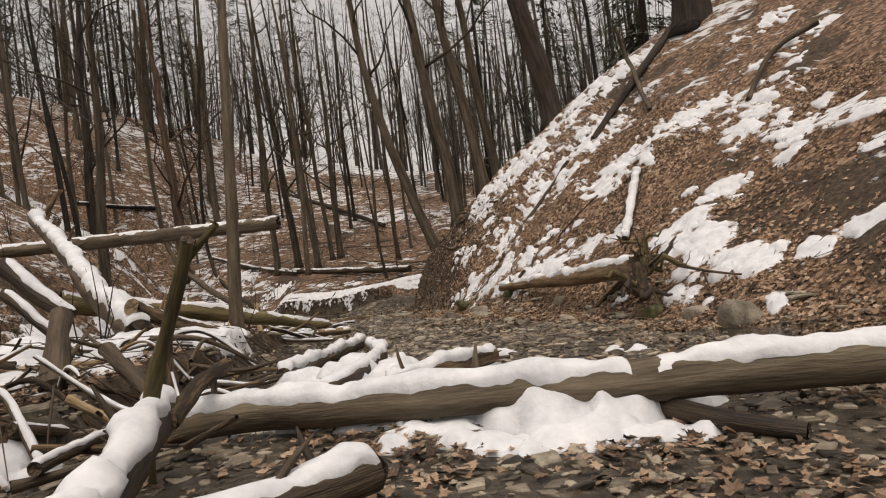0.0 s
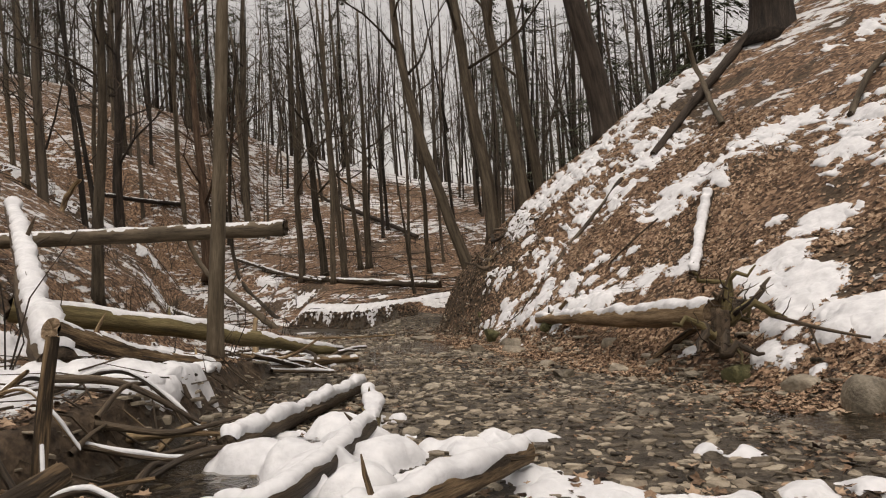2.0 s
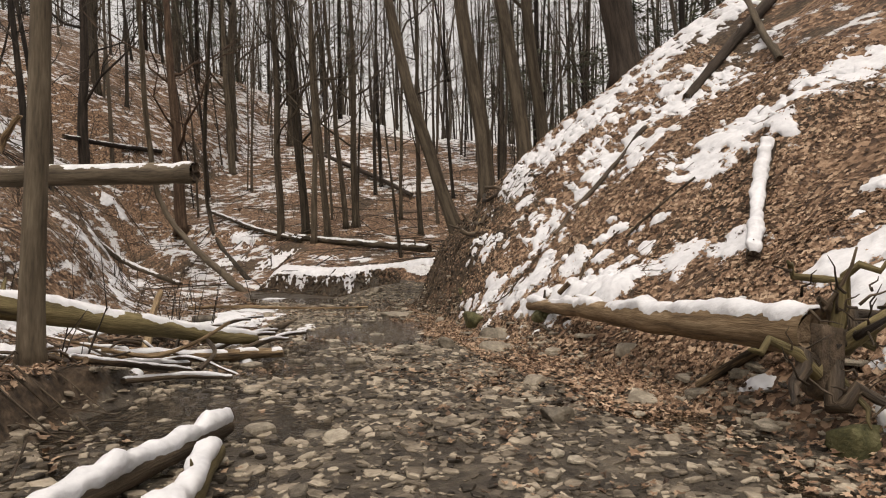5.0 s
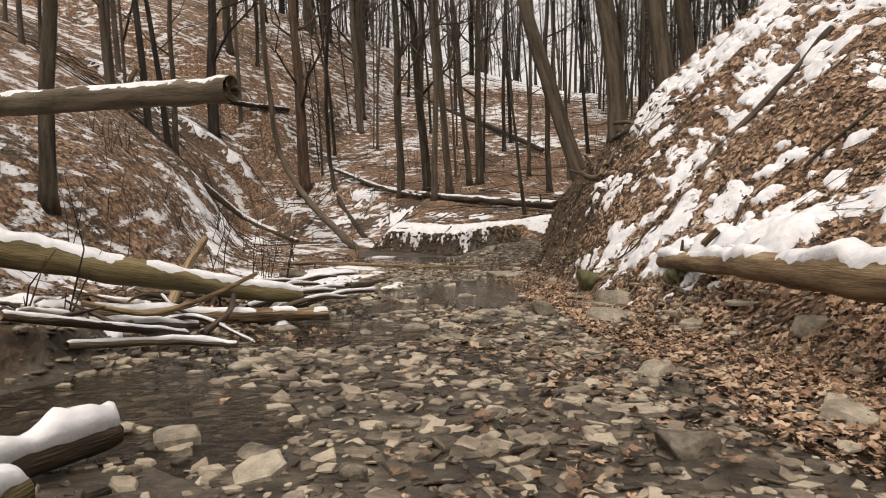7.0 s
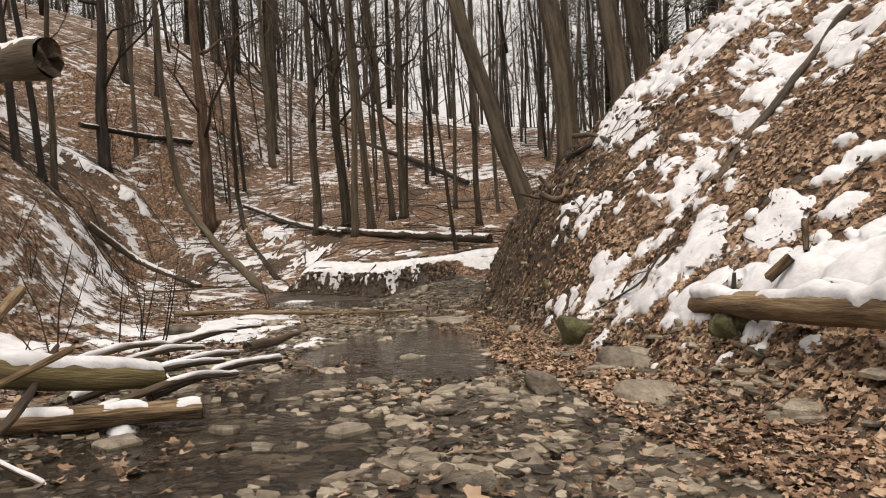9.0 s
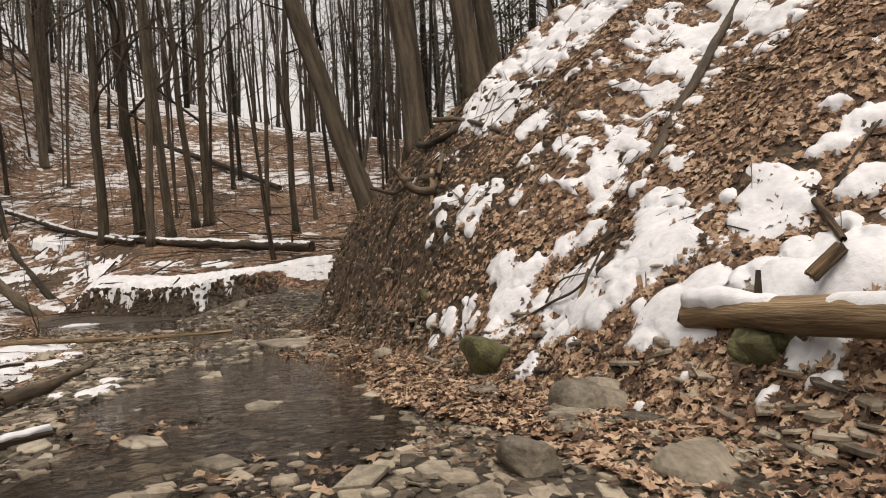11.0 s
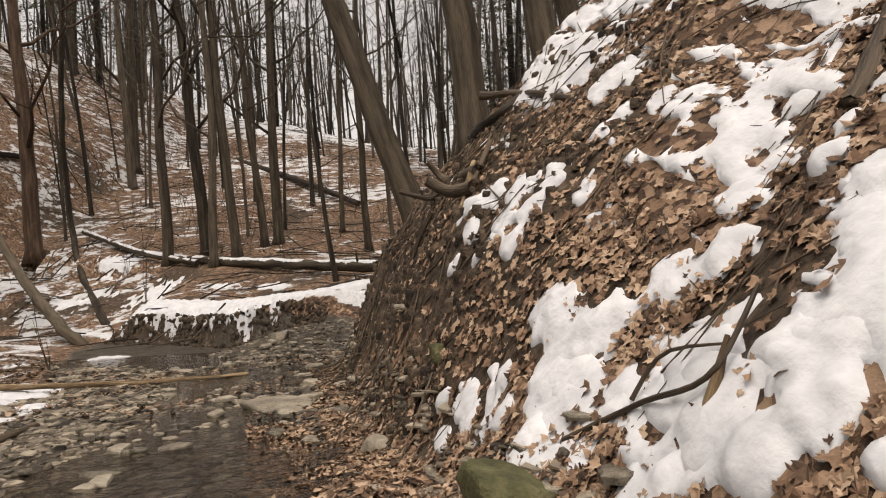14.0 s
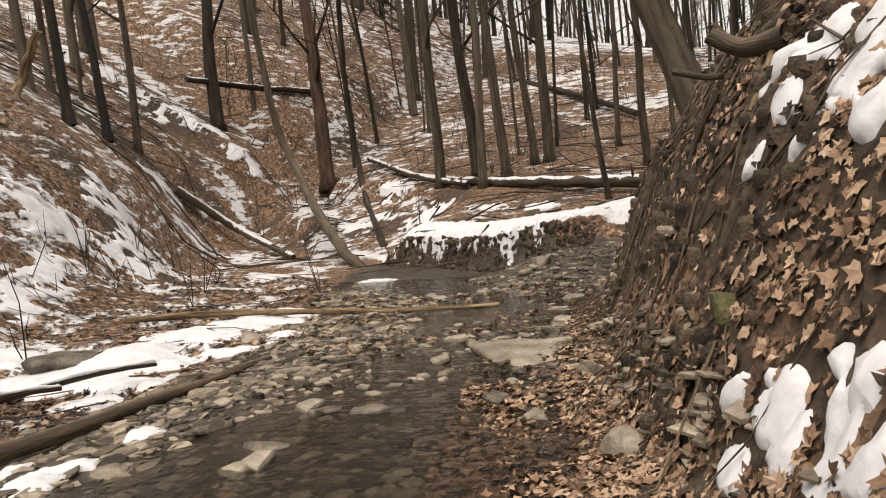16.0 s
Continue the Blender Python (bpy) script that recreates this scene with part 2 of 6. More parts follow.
FOOT_Y = [-60, -10, 0, 3, 6, 7.4, 9.6, 12, 15, 17, 19, 21, 23.5, 26, 29, 33, 38, 60]
FOOT_X = [9, 7, 5.0, 4.0, 3.0, 2.6, 1.9, 1.3, 0.5, -0.05, -0.5, -0.9, -1.2, -0.9, 0.6, 4.5, 15, 60]


def plan_bed(y):
    return np.interp(y, [-60, 4, 7, 14.6, 24, 28, 34, 60], [0.0, 0.0, -0.1, -0.5, -1.05, -1.1, -1.32, -2.2])


def plan_right_edge(y):
    return np.interp(y, FOOT_Y, FOOT_X)


def plan_left_edge(y):
    return np.interp(y, [-60, 0, 4, 7, 9, 11, 14, 18, 21, 25, 30], [-4.5, -4.2, -3.8, -3.4, -3.3, -3.5, -3.8, -3.9, -4.2, -5.5, -7.5])


def plan_bank_line(x):
    return 27.6 + np.clip(-0.75 - x, -3, 20) * 0.6


def channel(x, y):
    """Where the water runs, from 0 to 1: along the left bank first, then below the nose of the spur."""
    lo, hi = plan_left_edge(y), plan_right_edge(y)
    u = (x - lo) / (hi - lo) + 0.07 * vnoise(x, y, 1.2, 12)
    mid = np.interp(y, [2, 8, 11, 14, 16, 19, 24, 28], [0.12, 0.15, 0.18, 0.35, 0.52, 0.66, 0.66, 0.6])
    wide = np.interp(y, [4, 6, 11, 14, 17, 24, 28], [0.0, 0.16, 0.17, 0.2, 0.26, 0.28, 0.4])
    main = sstep(1.25, 0.75, np.abs(u - mid) / np.maximum(wide, 1e-3)) * sstep(4, 6, y)
    pool = sstep(1.3, 0.7, np.abs(u - 0.88) / 0.09) * sstep(5, 6.5, y) * sstep(12.5, 10.5, y)
    return np.maximum(main, pool) * sstep(27.6, 26.6, y + 0 * x)


def scarp(x, y):
    """Distance from the crest line of the left-hand hill, positive on its eroded side."""
    line = np.interp(x, [-24, -21.4, -18, -15.6, -12, -10], [36.6, 36.8, 38.4, 39.0, 36.0, 34.0])
    return line - y


def plan_height(x, y):
    x, y = np.asarray(x, float), np.asarray(y, float)
    b = plan_bed(y)
    # creek bed with a shallow channel on the left and on the right
    b = b - 0.15 * sstep(-2.2, -4.2, x) * sstep(14, 19, y)
    b = b + 0.36 * sstep(-4.4, -1.6, x) * sstep(25.2, 28.3, y)
    z = b + 0.035 * vnoise(x, y, 1.3, 1) + 0.015 * vnoise(x, y, 0.35, 2) - 0.074 * channel(x, y)
    # left bank and left hill
    dl = plan_left_edge(y) + 0.25 * vnoise(x * 0.3, y, 0.9, 3) - x
    step = np.interp(y, [0, 5, 8, 11, 13, 20, 25], [0.2, 0.3, 0.4, 0.3, 0.0, -0.04, 0.05])
    hill_foot = np.interp(y, [0, 10, 20, 27, 34, 40], [-8.0, -7.3, -6.4, -9.0, -13.2, -13.8])
    zl = b + step * sstep(-0.02, 0.18, dl) + np.interp(y, [10, 14, 25], [0.05, 0.015, 0.03]) * np.clip(dl, 0, 6) + 0.12 * vnoise(x, y, 1.1, 4) * sstep(0.2, 1, dl)
    dh = np.clip(hill_foot - x, 0, None)
    hill = np.interp(y, [20, 34, 44], [0.85, 1.2, 1.2]) * dh * sstep(0, 2.6, dh) * 10.5 / (10.5 + 0.45 * dh) * sstep(90, 45, y)
    zl = zl + hill
    z = np.where(dl > -0.05, np.maximum(zl, z - 0.2), z)
    # far ground behind the snow bank
    crest = np.interp(x, [-60, -24, -15.5, -9, -1.3, 8, 30], [16.5, 12.8, 12.1, 11.2, 9.2, 8.3, 8.3])
    far = np.interp(y, [20, 27, 32, 38, 45, 53], [-1.0, -0.68, -0.5, 0.35, 2.0, 4.4])
    far = far + (crest - 4.4) * np.interp(y, [53, 60, 68, 72.5, 80, 100, 600], [0, 0.36, 0.84, 1.0, 0.97, 0.85, 0.6])
    back = y - plan_bank_line(x)
    far = np.where(back < 5, np.minimum(far, plan_bed(y) + 0.43 + 0.21 * np.clip(back, 0, 5)), far)
    far = far + np.clip(x + 4.5, 0, 4) * 0.17 * sstep(34, 28, y)
    reach = np.interp(x, [-8, -4.2, -3.0, -1.8, -0.6], [0.17, 0.17, 0.3, 0.8, 1.7])
    w = sstep(-0.1, 1.0, (y - plan_bank_line(x) - 0.3 * vnoise(x, y * 0.2, 0.9, 5) - 0.2 * vnoise(x, y * 0.2, 0.3, 15)) / reach * (1 + 0 * x))
    left = sstep(-7.6, -6.5, x)
    zf = z * (1 - w * left) + np.maximum(far, z) * w * left
    rise = z + sstep(30.5, 38, y) * np.clip(far + hill - z, 0, None)
    z = np.where(y > 26.5, np.maximum(zf, rise), z)
    # steep spur on the right
    fy, fx = y, plan_right_edge(y)
    slope_x = (plan_right_edge(y + 0.3) - plan_right_edge(y - 0.3)) / 0.6
    d = (x - fx) / np.sqrt(1 + slope_x ** 2) + 0.12 * vnoise(x, y, 0.9, 6)
    s = np.interp(y, [-20, 6, 10, 13, 17, 21, 24, 27, 33, 40], [0.6, 0.66, 0.72, 0.80, 1.072, 1.392, 1.254, 0.803, 0.55, 0.4])
    low = np.interp(y, [14, 18, 21, 24, 27], [0.0, 0.269, 0.730, 0.738, 0.3])
    dp = np.clip(d, 0, None)
    hr = s * dp + low * sstep(0, 0.7, dp) - np.interp(y, [10, 13, 17, 21, 25], [0.0, -0.0026, 0.0382, 0.0786, 0.0593]) * dp ** 2 / (1 + 0.03 * dp ** 2)
    hr = 11 * (1 - np.exp(-hr / 11 - 0.35 * (hr / 11) ** 2))
    hr = hr + (0.16 * vnoise(x, y, 1.6, 7) + 0.07 * vnoise(x, y, 0.5, 8)) * sstep(0.1, 1.0, dp)
    nose = sstep(0.05, 0.4, dp) * sstep(17, 19, y) * sstep(28, 25, y) * sstep(4.5, 2.0, dp)
    hr = hr + nose * (0.1 * np.abs(vnoise(x * 0.35 + y * 0.2, y, 0.5, 16)) + 0.05 * vnoise(x, y, 0.24, 17) + 0.025 * vnoise(x, y, 0.12, 18))
    # scarp along the crest of the left-hand hill
    z = z + 0.55 * np.exp(-(scarp(x, y) / np.where(scarp(x, y) > 0, 0.35, 1.6)) ** 2) * sstep(-24, -20.5, x) * sstep(-9.5, -12, x)
    return z + hr + 0.25 * vnoise(x, y, 6, 9) * sstep(6, 14, np.abs(x) + np.clip(y - 20, 0, 30))


def bed(y):
    return plan_bed(np.asarray(y) / STRIDE) * STRIDE


def right_edge(y):
    return plan_right_edge(np.asarray(y) / STRIDE) * STRIDE


def left_edge(y):
    return plan_left_edge(np.asarray(y) / STRIDE) * STRIDE


def bank_line(x):
    return plan_bank_line(np.asarray(x) / STRIDE) * STRIDE


def height(x, y):
    return plan_height(np.asarray(x) / STRIDE, np.asarray(y) / STRIDE) * STRIDE


# ---- ground ----
def axis_steps(lo, hi, step, far, grow):
    v = list(np.arange(lo, hi + 1e-6, step))
    s, q = step, hi
    while q < far[1]:
        s *= grow
        q += s
        v.append(q)
    s, q = step, lo
    while q > far[0]:
        s *= grow
        q -= s
        v.insert(0, q)
    return np.array(v)


def nose_soil(x, y):
    """Bare eroded earth on the nose of the spur, from 0 to 1."""
    d = x - right_edge(y) + 0.5 * vnoise(x, y, 0.9, 28)
    return sstep(21.2, 22.2, y + 0.6 * vnoise(x, y, 0.7, 29)) * sstep(1.7, 1.0, d) * sstep(0.05, 0.3, d)


def cover_at(x, y, z):
    """Snow, wet creek bed and bare soil shares over the plan."""
    d = x - right_edge(y)
    creek = sstep(-0.3, 0.3, x - left_edge(y)) * sstep(0.5, -0.5, d) * sstep(0.4, -0.4, y - bank_line(x))
    hillr = sstep(0.2, 0.8, d)
    up = sstep(1.5, 4.5, z + 0.0 * x)
    gx = np.abs(height(x + 0.15, y) - height(x - 0.15, y)) / 0.3
    gy = np.abs(height(x, y + 0.15) - height(x, y - 0.15)) / 0.3
    steep = np.sqrt(gx ** 2 + gy ** 2)
    patch = vnoise(x, y, 1.7, 21) * 0.6 + vnoise(x, y, 0.6, 22) * 0.4
    snow_r = hillr * (0.12 + 0.35 * patch + 0.3 * sstep(18, 23, y) * up + 0.25 * sstep(12, 7, y) * vnoise(x, y, 2.5, 29))
    leftside = sstep(0.0, 0.6, left_edge(y) - x)
    snow_l = leftside * (0.42 + 0.34 * patch - 0.06 * sstep(0.3, 2.5, z))
    farside = sstep(0.32, 0.6, y - bank_line(x)) * (1 - hillr)
    snow_f = farside * (0.37 + 0.28 * vnoise(x, y, 5, 23) + 0.2 * patch) + farside * sstep(74, 84, y) * (0.45 + 0.3 * vnoise(x, y, 7, 27))
    top = farside * sstep(2.4, 0.9, y - bank_line(x)) * 0.85
    snow = np.clip(np.maximum(np.maximum(snow_r, snow_l), np.maximum(snow_f, top)), 0, 1)
    snow = snow * (1 - creek) * np.maximum(sstep(2.6, 1.5, steep), sstep(-11, -13, x))
    soil = np.clip(sstep(1.25, 1.9, steep) * np.maximum(hillr, sstep(-10, -9, x) * sstep(1.5, 0.8, np.abs(y - bank_line(x)))) + 0.75 * sstep(-0.05, 0.55, vnoise(x, y, 1.4, 24) + 0.35 * vnoise(x, y, 0.5, 26)) * hillr, 0, 1)
    cut = sstep(0.5, 0.1, np.abs(x - left_edge(y) + 0.15)) * sstep(4, 6, y) * sstep(17, 14, y)
    soil = np.maximum(np.maximum(soil, cut), 0.9 * nose_soil(x, y))
    rough = vnoise(x, y, 2.6, 31) + 0.6 * vnoise(x, y, 0.8, 32)
    soil = np.maximum(soil, 0.62 * sstep(0.0, 0.7, rough) * np.maximum(leftside, farside))
    snow = snow * (1 - cut)
    sc = scarp(x / STRIDE, y / STRIDE)
    hang = sstep(0.0, 0.25, sc) * sstep(1.6, 0.8, sc) * sstep(-27, -25, x) * sstep(-12, -14, x)
    soil, snow = np.maximum(soil, 0.5 * hang), snow * (1 - 0.6 * hang)
    return np.clip(snow, 0, 1), np.clip(creek, 0, 1), soil


def build_ground():
    xs = axis_steps(-10.0, 7.0, 0.085, (-700, 700), 1.09)
    ys = axis_steps(-1.0, 38.0, 0.09, (-300, 900), 1.06)
    X, Y = np.meshgrid(xs, ys)
    Z = height(X, Y)
    nx, ny = len(xs), len(ys)
    v = np.stack([X, Y, Z], -1).reshape(-1, 3)
    i = np.arange((ny - 1) * nx).reshape(ny - 1, nx)[:, :-1].ravel()
    f = np.stack([i, i + 1, i + nx + 1, i + nx], -1)
    me = bpy.data.meshes.new("ground")
    me.from_pydata(v.tolist(), [], f.tolist())
    me.materials.append(GROUND)
    me.polygons.foreach_set("use_smooth", [True] * len(me.polygons))
    snow, wet, soil = (a.ravel() for a in cover_at(X, Y, Z))
    col = np.stack([snow, wet, soil, np.ones_like(snow)], -1).astype(np.float32)
    layer = me.color_attributes.new("cover", "FLOAT_COLOR", "POINT")
    layer.data.foreach_set("color", col.ravel())
    me.update()
    return tagged(new("ground", me), "leaf-littered ravine floor with patchy snow and a stony creek bed", "ground", kind="structure")


build_ground()


# ---- trees ----
def tree(x, y, girth, lean=(0.0, 0.0), tall=15.0, seed=0, mat=None, bow=0.0, limbs=9, first=4.0, label="", z=None, sides=12):
    """A bare tree (place and girth in strides): root flare, tapered bowed trunk, limbs with twigs. lean: metres sideways per metre of height."""
    x, y, girth = x * STRIDE, y * STRIDE, girth * STRIDE
    rnd = random.Random(seed * 13 + 5)
    mat = mat or BARK
    z = z_at(x, y) - 0.08 - 0.4 * girth if z is None else z
    root = thing("tree", (x, y, z), label or "bare grey-brown tree standing in leaf litter", "tree", "bare trees of the ravine")
    n = 16
    path, rad = [], []
    for i in range(n):
        u = (i / (n - 1)) ** 1.3
        h = u * tall
        wob = noise.noise_vector(Vector((seed, h * 0.25, 3.1))) * 0.12 * min(h, 3) * 0.5
        path.append(Vector((lean[0] * h + bow * h * (1 - u) + wob.x, lean[1] * h + wob.y, h)))
        rad.append(girth / 2 * (1 - 0.72 * u) * (1 + 0.55 * math.exp(-h / 0.22)))
    g = Geo()
    g.tube(path, rad, sides, lump=0.12)
    part("trunk", g, mat, root)
    crown = Geo()
    for k in range(limbs):
        h = first + (tall - first) * (k + rnd.random()) / limbs
        u = (h / tall) ** (1 / 1.3) * (n - 1)
        i = min(int(u), n - 2)
        a = path[i].lerp(path[i + 1], u - i)
        r = girth / 2 * (1 - 0.72 * (h / tall)) * rnd.uniform(0.25, 0.5)
        ang, ln = rnd.uniform(0, math.tau), (tall - h) * 0.35 + rnd.uniform(0.8, 2.2)
        d = Vector((math.cos(ang), math.sin(ang), rnd.uniform(0.4, 1.3))).normalized()
        b = a + d * ln + Vector((0, 0, ln * 0.2))
        pts = bend(a, b, 6, sag=-0.05 * ln, wob=0.15 * ln, seed=seed + k)
        crown.tube(pts, [r * (1 - 0.8 * j / 5) for j in range(6)], 5)
        for q in range(5):
            s = pts[2 + q % 4]
            d2 = (d + Vector((rnd.uniform(-1, 1), rnd.uniform(-1, 1), rnd.uniform(-0.3, 0.9)))).normalized()
            l2 = ln * rnd.uniform(0.25, 0.5)
            m2 = bend(s, s + d2 * l2, 4, wob=0.1 * l2, seed=seed + k * 7 + q)
            crown.tube(m2, [r * 0.4, r * 0.3, r * 0.2, r * 0.08], 4, caps=False)
            for w in range(2):
                d3 = (d2 + Vector((rnd.uniform(-1, 1), rnd.uniform(-1, 1), rnd.uniform(-0.4, 0.8)))).normalized()
                crown.tube(bend(m2[1 + w], m2[1 + w] + d3 * l2 * 0.6, 3, wob=0.04, seed=q + w), [r * 0.16, r * 0.11, r * 0.04], 3, caps=False)
    if limbs:
        part("crown", crown, mat, root)
    return root


# measured trees, near to far: x, y, girth, sideways lean per metre
tree(-4.11, 11.15, 0.22, (0.055, 0.0), 12, 1, BARK_PALE, first=6, limbs=6, label="slim smooth grey tree on the snowy creek bank")
tree(-8.6, 17.5, 0.27, (0.05, 0.02), 13, 2, first=5)
tree(-13.3, 40.4, 0.6, (-0.06, 0.03), 20, 3, BARK_RED, label="stout tree with reddish dark bark at its base")
tree(-18.0, 40.3, 0.55, (0.02, 0.02), 19, 4, BARK_DARK)
for k, (tx, ty, tg, tl) in enumerate([(-14.3, 52.8, 0.5, -0.05), (-6.8, 38.6, 0.42, -0.08), (-5.7, 38.1, 0.34, -0.07), (-5.0, 39.3, 0.28, -0.08), (-4.6, 39.6, 0.38, -0.01),
                                      (-1.4, 38.6, 0.27, -0.02), (-2.5, 41.6, 0.2, 0.01), (-21.8, 63.4, 0.8, 0.02), (-17.9, 65.3, 0.55, 0.04), (-12.0, 60.4, 0.6, 0.03)]):
    tree(tx, ty, tg, (tl, 0.02), 17 + k % 4, 10 + k, first=4.5, limbs=8)
for k, (tx, ty, tg, tl) in enumerate([(-23.0, 51.6, 0.4, -0.02), (-20.5, 47.2, 0.45, -0.04), (-7.8, 37.6, 0.36, -0.015), (-6.1, 36.6, 0.28, 0.0), (-15.0, 55.0, 0.7, 0.02), (-28.3, 62.8, 0.8, 0.05),
                                      (-20.5, 36.0, 0.35, -0.02), (-22.5, 38.5, 0.28, -0.05), (-16.0, 33.5, 0.24, 0.0)]):
    tree(tx, ty, tg, (tl, 0.02), 16 + k % 5, 30 + k, first=4.5, limbs=8)
tree(-2.05, 33.2, 0.15, (-0.12, 0.0), 8, 50, first=3, limbs=5, label="thin leaning sapling rooted in the snow bank")
tree(0.05, 24.4, 0.4, (-0.17, 0.05), 16, 51, bow=-0.25, first=6, label="large tree leaning over the creek from the slope")
tree(0.75, 23.6, 0.46, (-0.12, 0.05), 18, 52, first=6, label="large grey tree at the edge of the slope")
tree(1.75, 23.4, 0.4, (-0.14, 0.05), 18, 53, first=6)
tree(2.4, 24.4, 0.36, (-0.12, 0.05), 17, 54, first=5)
tree(3.96, 21.9, 0.75, (-0.2, 0.0), 17, 55, BARK_DARK, first=5, label="large dark tree on top of the slope")
tree(7.9, 20.1, 1.2, (0.0, 0.0), 18, 56, BARK_DARK, first=5, label="very thick dark trunk on the ridge")


# ---- wood, stone and snow on the ground ----
def refine(points, n):
    """A smooth path through a few points."""
    p = [Vector(q) for q in points]
    if len(p) == 2:
        return [p[0].lerp(p[1], i / (n - 1)) for i in range(n)]
    out = []
    for i in range(n):
        u = i / (n - 1) * (len(p) - 1)
        k = min(int(u), len(p) - 2)
        v = u - k
        a, b, c, d = p[max(k - 1, 0)], p[k], p[k + 1], p[min(k + 2, len(p) - 1)]
        out.append(0.5 * (2 * b + (c - a) * v + (2 * a - 5 * b + 4 * c - d) * v * v + (3 * b - a - 3 * c + d) * v ** 3))
    return out


COUNT = [0]


def snow_cap(path, radii, depth, seed, parent, base):
    """Lumpy snow along the top of a log, with gaps."""
    total = sum((b - a).length for a, b in zip(path, path[1:]))
    fine = max(len(path), min(160, int(total / 0.045)))
    at = [i / (fine - 1) * (len(path) - 1) for i in range(fine)]
    radii = [float(np.interp(u, range(len(radii)), radii)) for u in at]
    path = [path[min(int(u), len(path) - 2)].lerp(path[min(int(u), len(path) - 2) + 1], u - min(int(u), len(path) - 2)) for u in at]
    k, runs, run = len(path), [], []
    step = sum((path[i + 1] - path[i]).length for i in range(k - 1)) / (k - 1)
    for i, q in enumerate(path):
        t = (path[min(i + 1, k - 1)] - path[max(i - 1, 0)]).normalized()
        side = t.cross(Vector((0, 0, 1)))
        side = side.normalized() if side.length > 0.05 else Vector((1, 0, 0))
        up = side.cross(t).normalized()
        n1 = noise.noise(Vector((seed * 3.7, i * step * 1.6, 1.0))) + 0.5 * noise.noise(Vector((seed * 1.7, i * step * 5, 4.0)))
        d = depth * (0.62 + 0.9 * n1)
        if depth >= 0.1:
            d = max(d, 0.4 * depth)
        if d < depth * 0.14:
            if len(run) > 2:
                runs.append(run)
            run = []
            continue
        run.append((q - base, side, up, radii[i], d, i))
    if len(run) > 2:
        runs.append(run)
    for run in runs:
        g = Geo()
        start, m = 0, len(run)
        for j, (q, side, up, r, d, i) in enumerate(run):
            end = j in (0, m - 1)
            wide = [(0.29 + 0.13 * noise.noise(Vector((seed, i * step * 3, 7 + h))) + 0.1 * noise.noise(Vector((seed, i * step * 9, 17 + h)))) * math.pi for h in (0, 5)]
            for s in range(9):
                a = wide[s > 4] * (s / 4 - 1) + 0.25 * noise.noise(Vector((seed * 2.1, i * step * 2, 0)))
                edge = math.cos((s / 4 - 1) * math.pi / 2) ** 0.5 if 0 < s < 8 else 0
                lump = 1 + 0.45 * noise.noise(q * 5 + Vector((s * 0.4, 0, seed))) + 0.12 * noise.noise(q * 13 + Vector((s * 0.4, 2, seed)))
                rr = r * 0.97 + (0 if end else d * edge * lump)
                g.v.append(tuple(q + side * math.sin(a) * rr * 1.02 + up * math.cos(a) * rr))
        for i in range(m - 1):
            for s in range(8):
                a = start + i * 9 + s
                g.f.append((a, a + 9, a + 10, a + 1))
        part("snow_strip", g, SNOW, parent, "strip of white snow along the top")


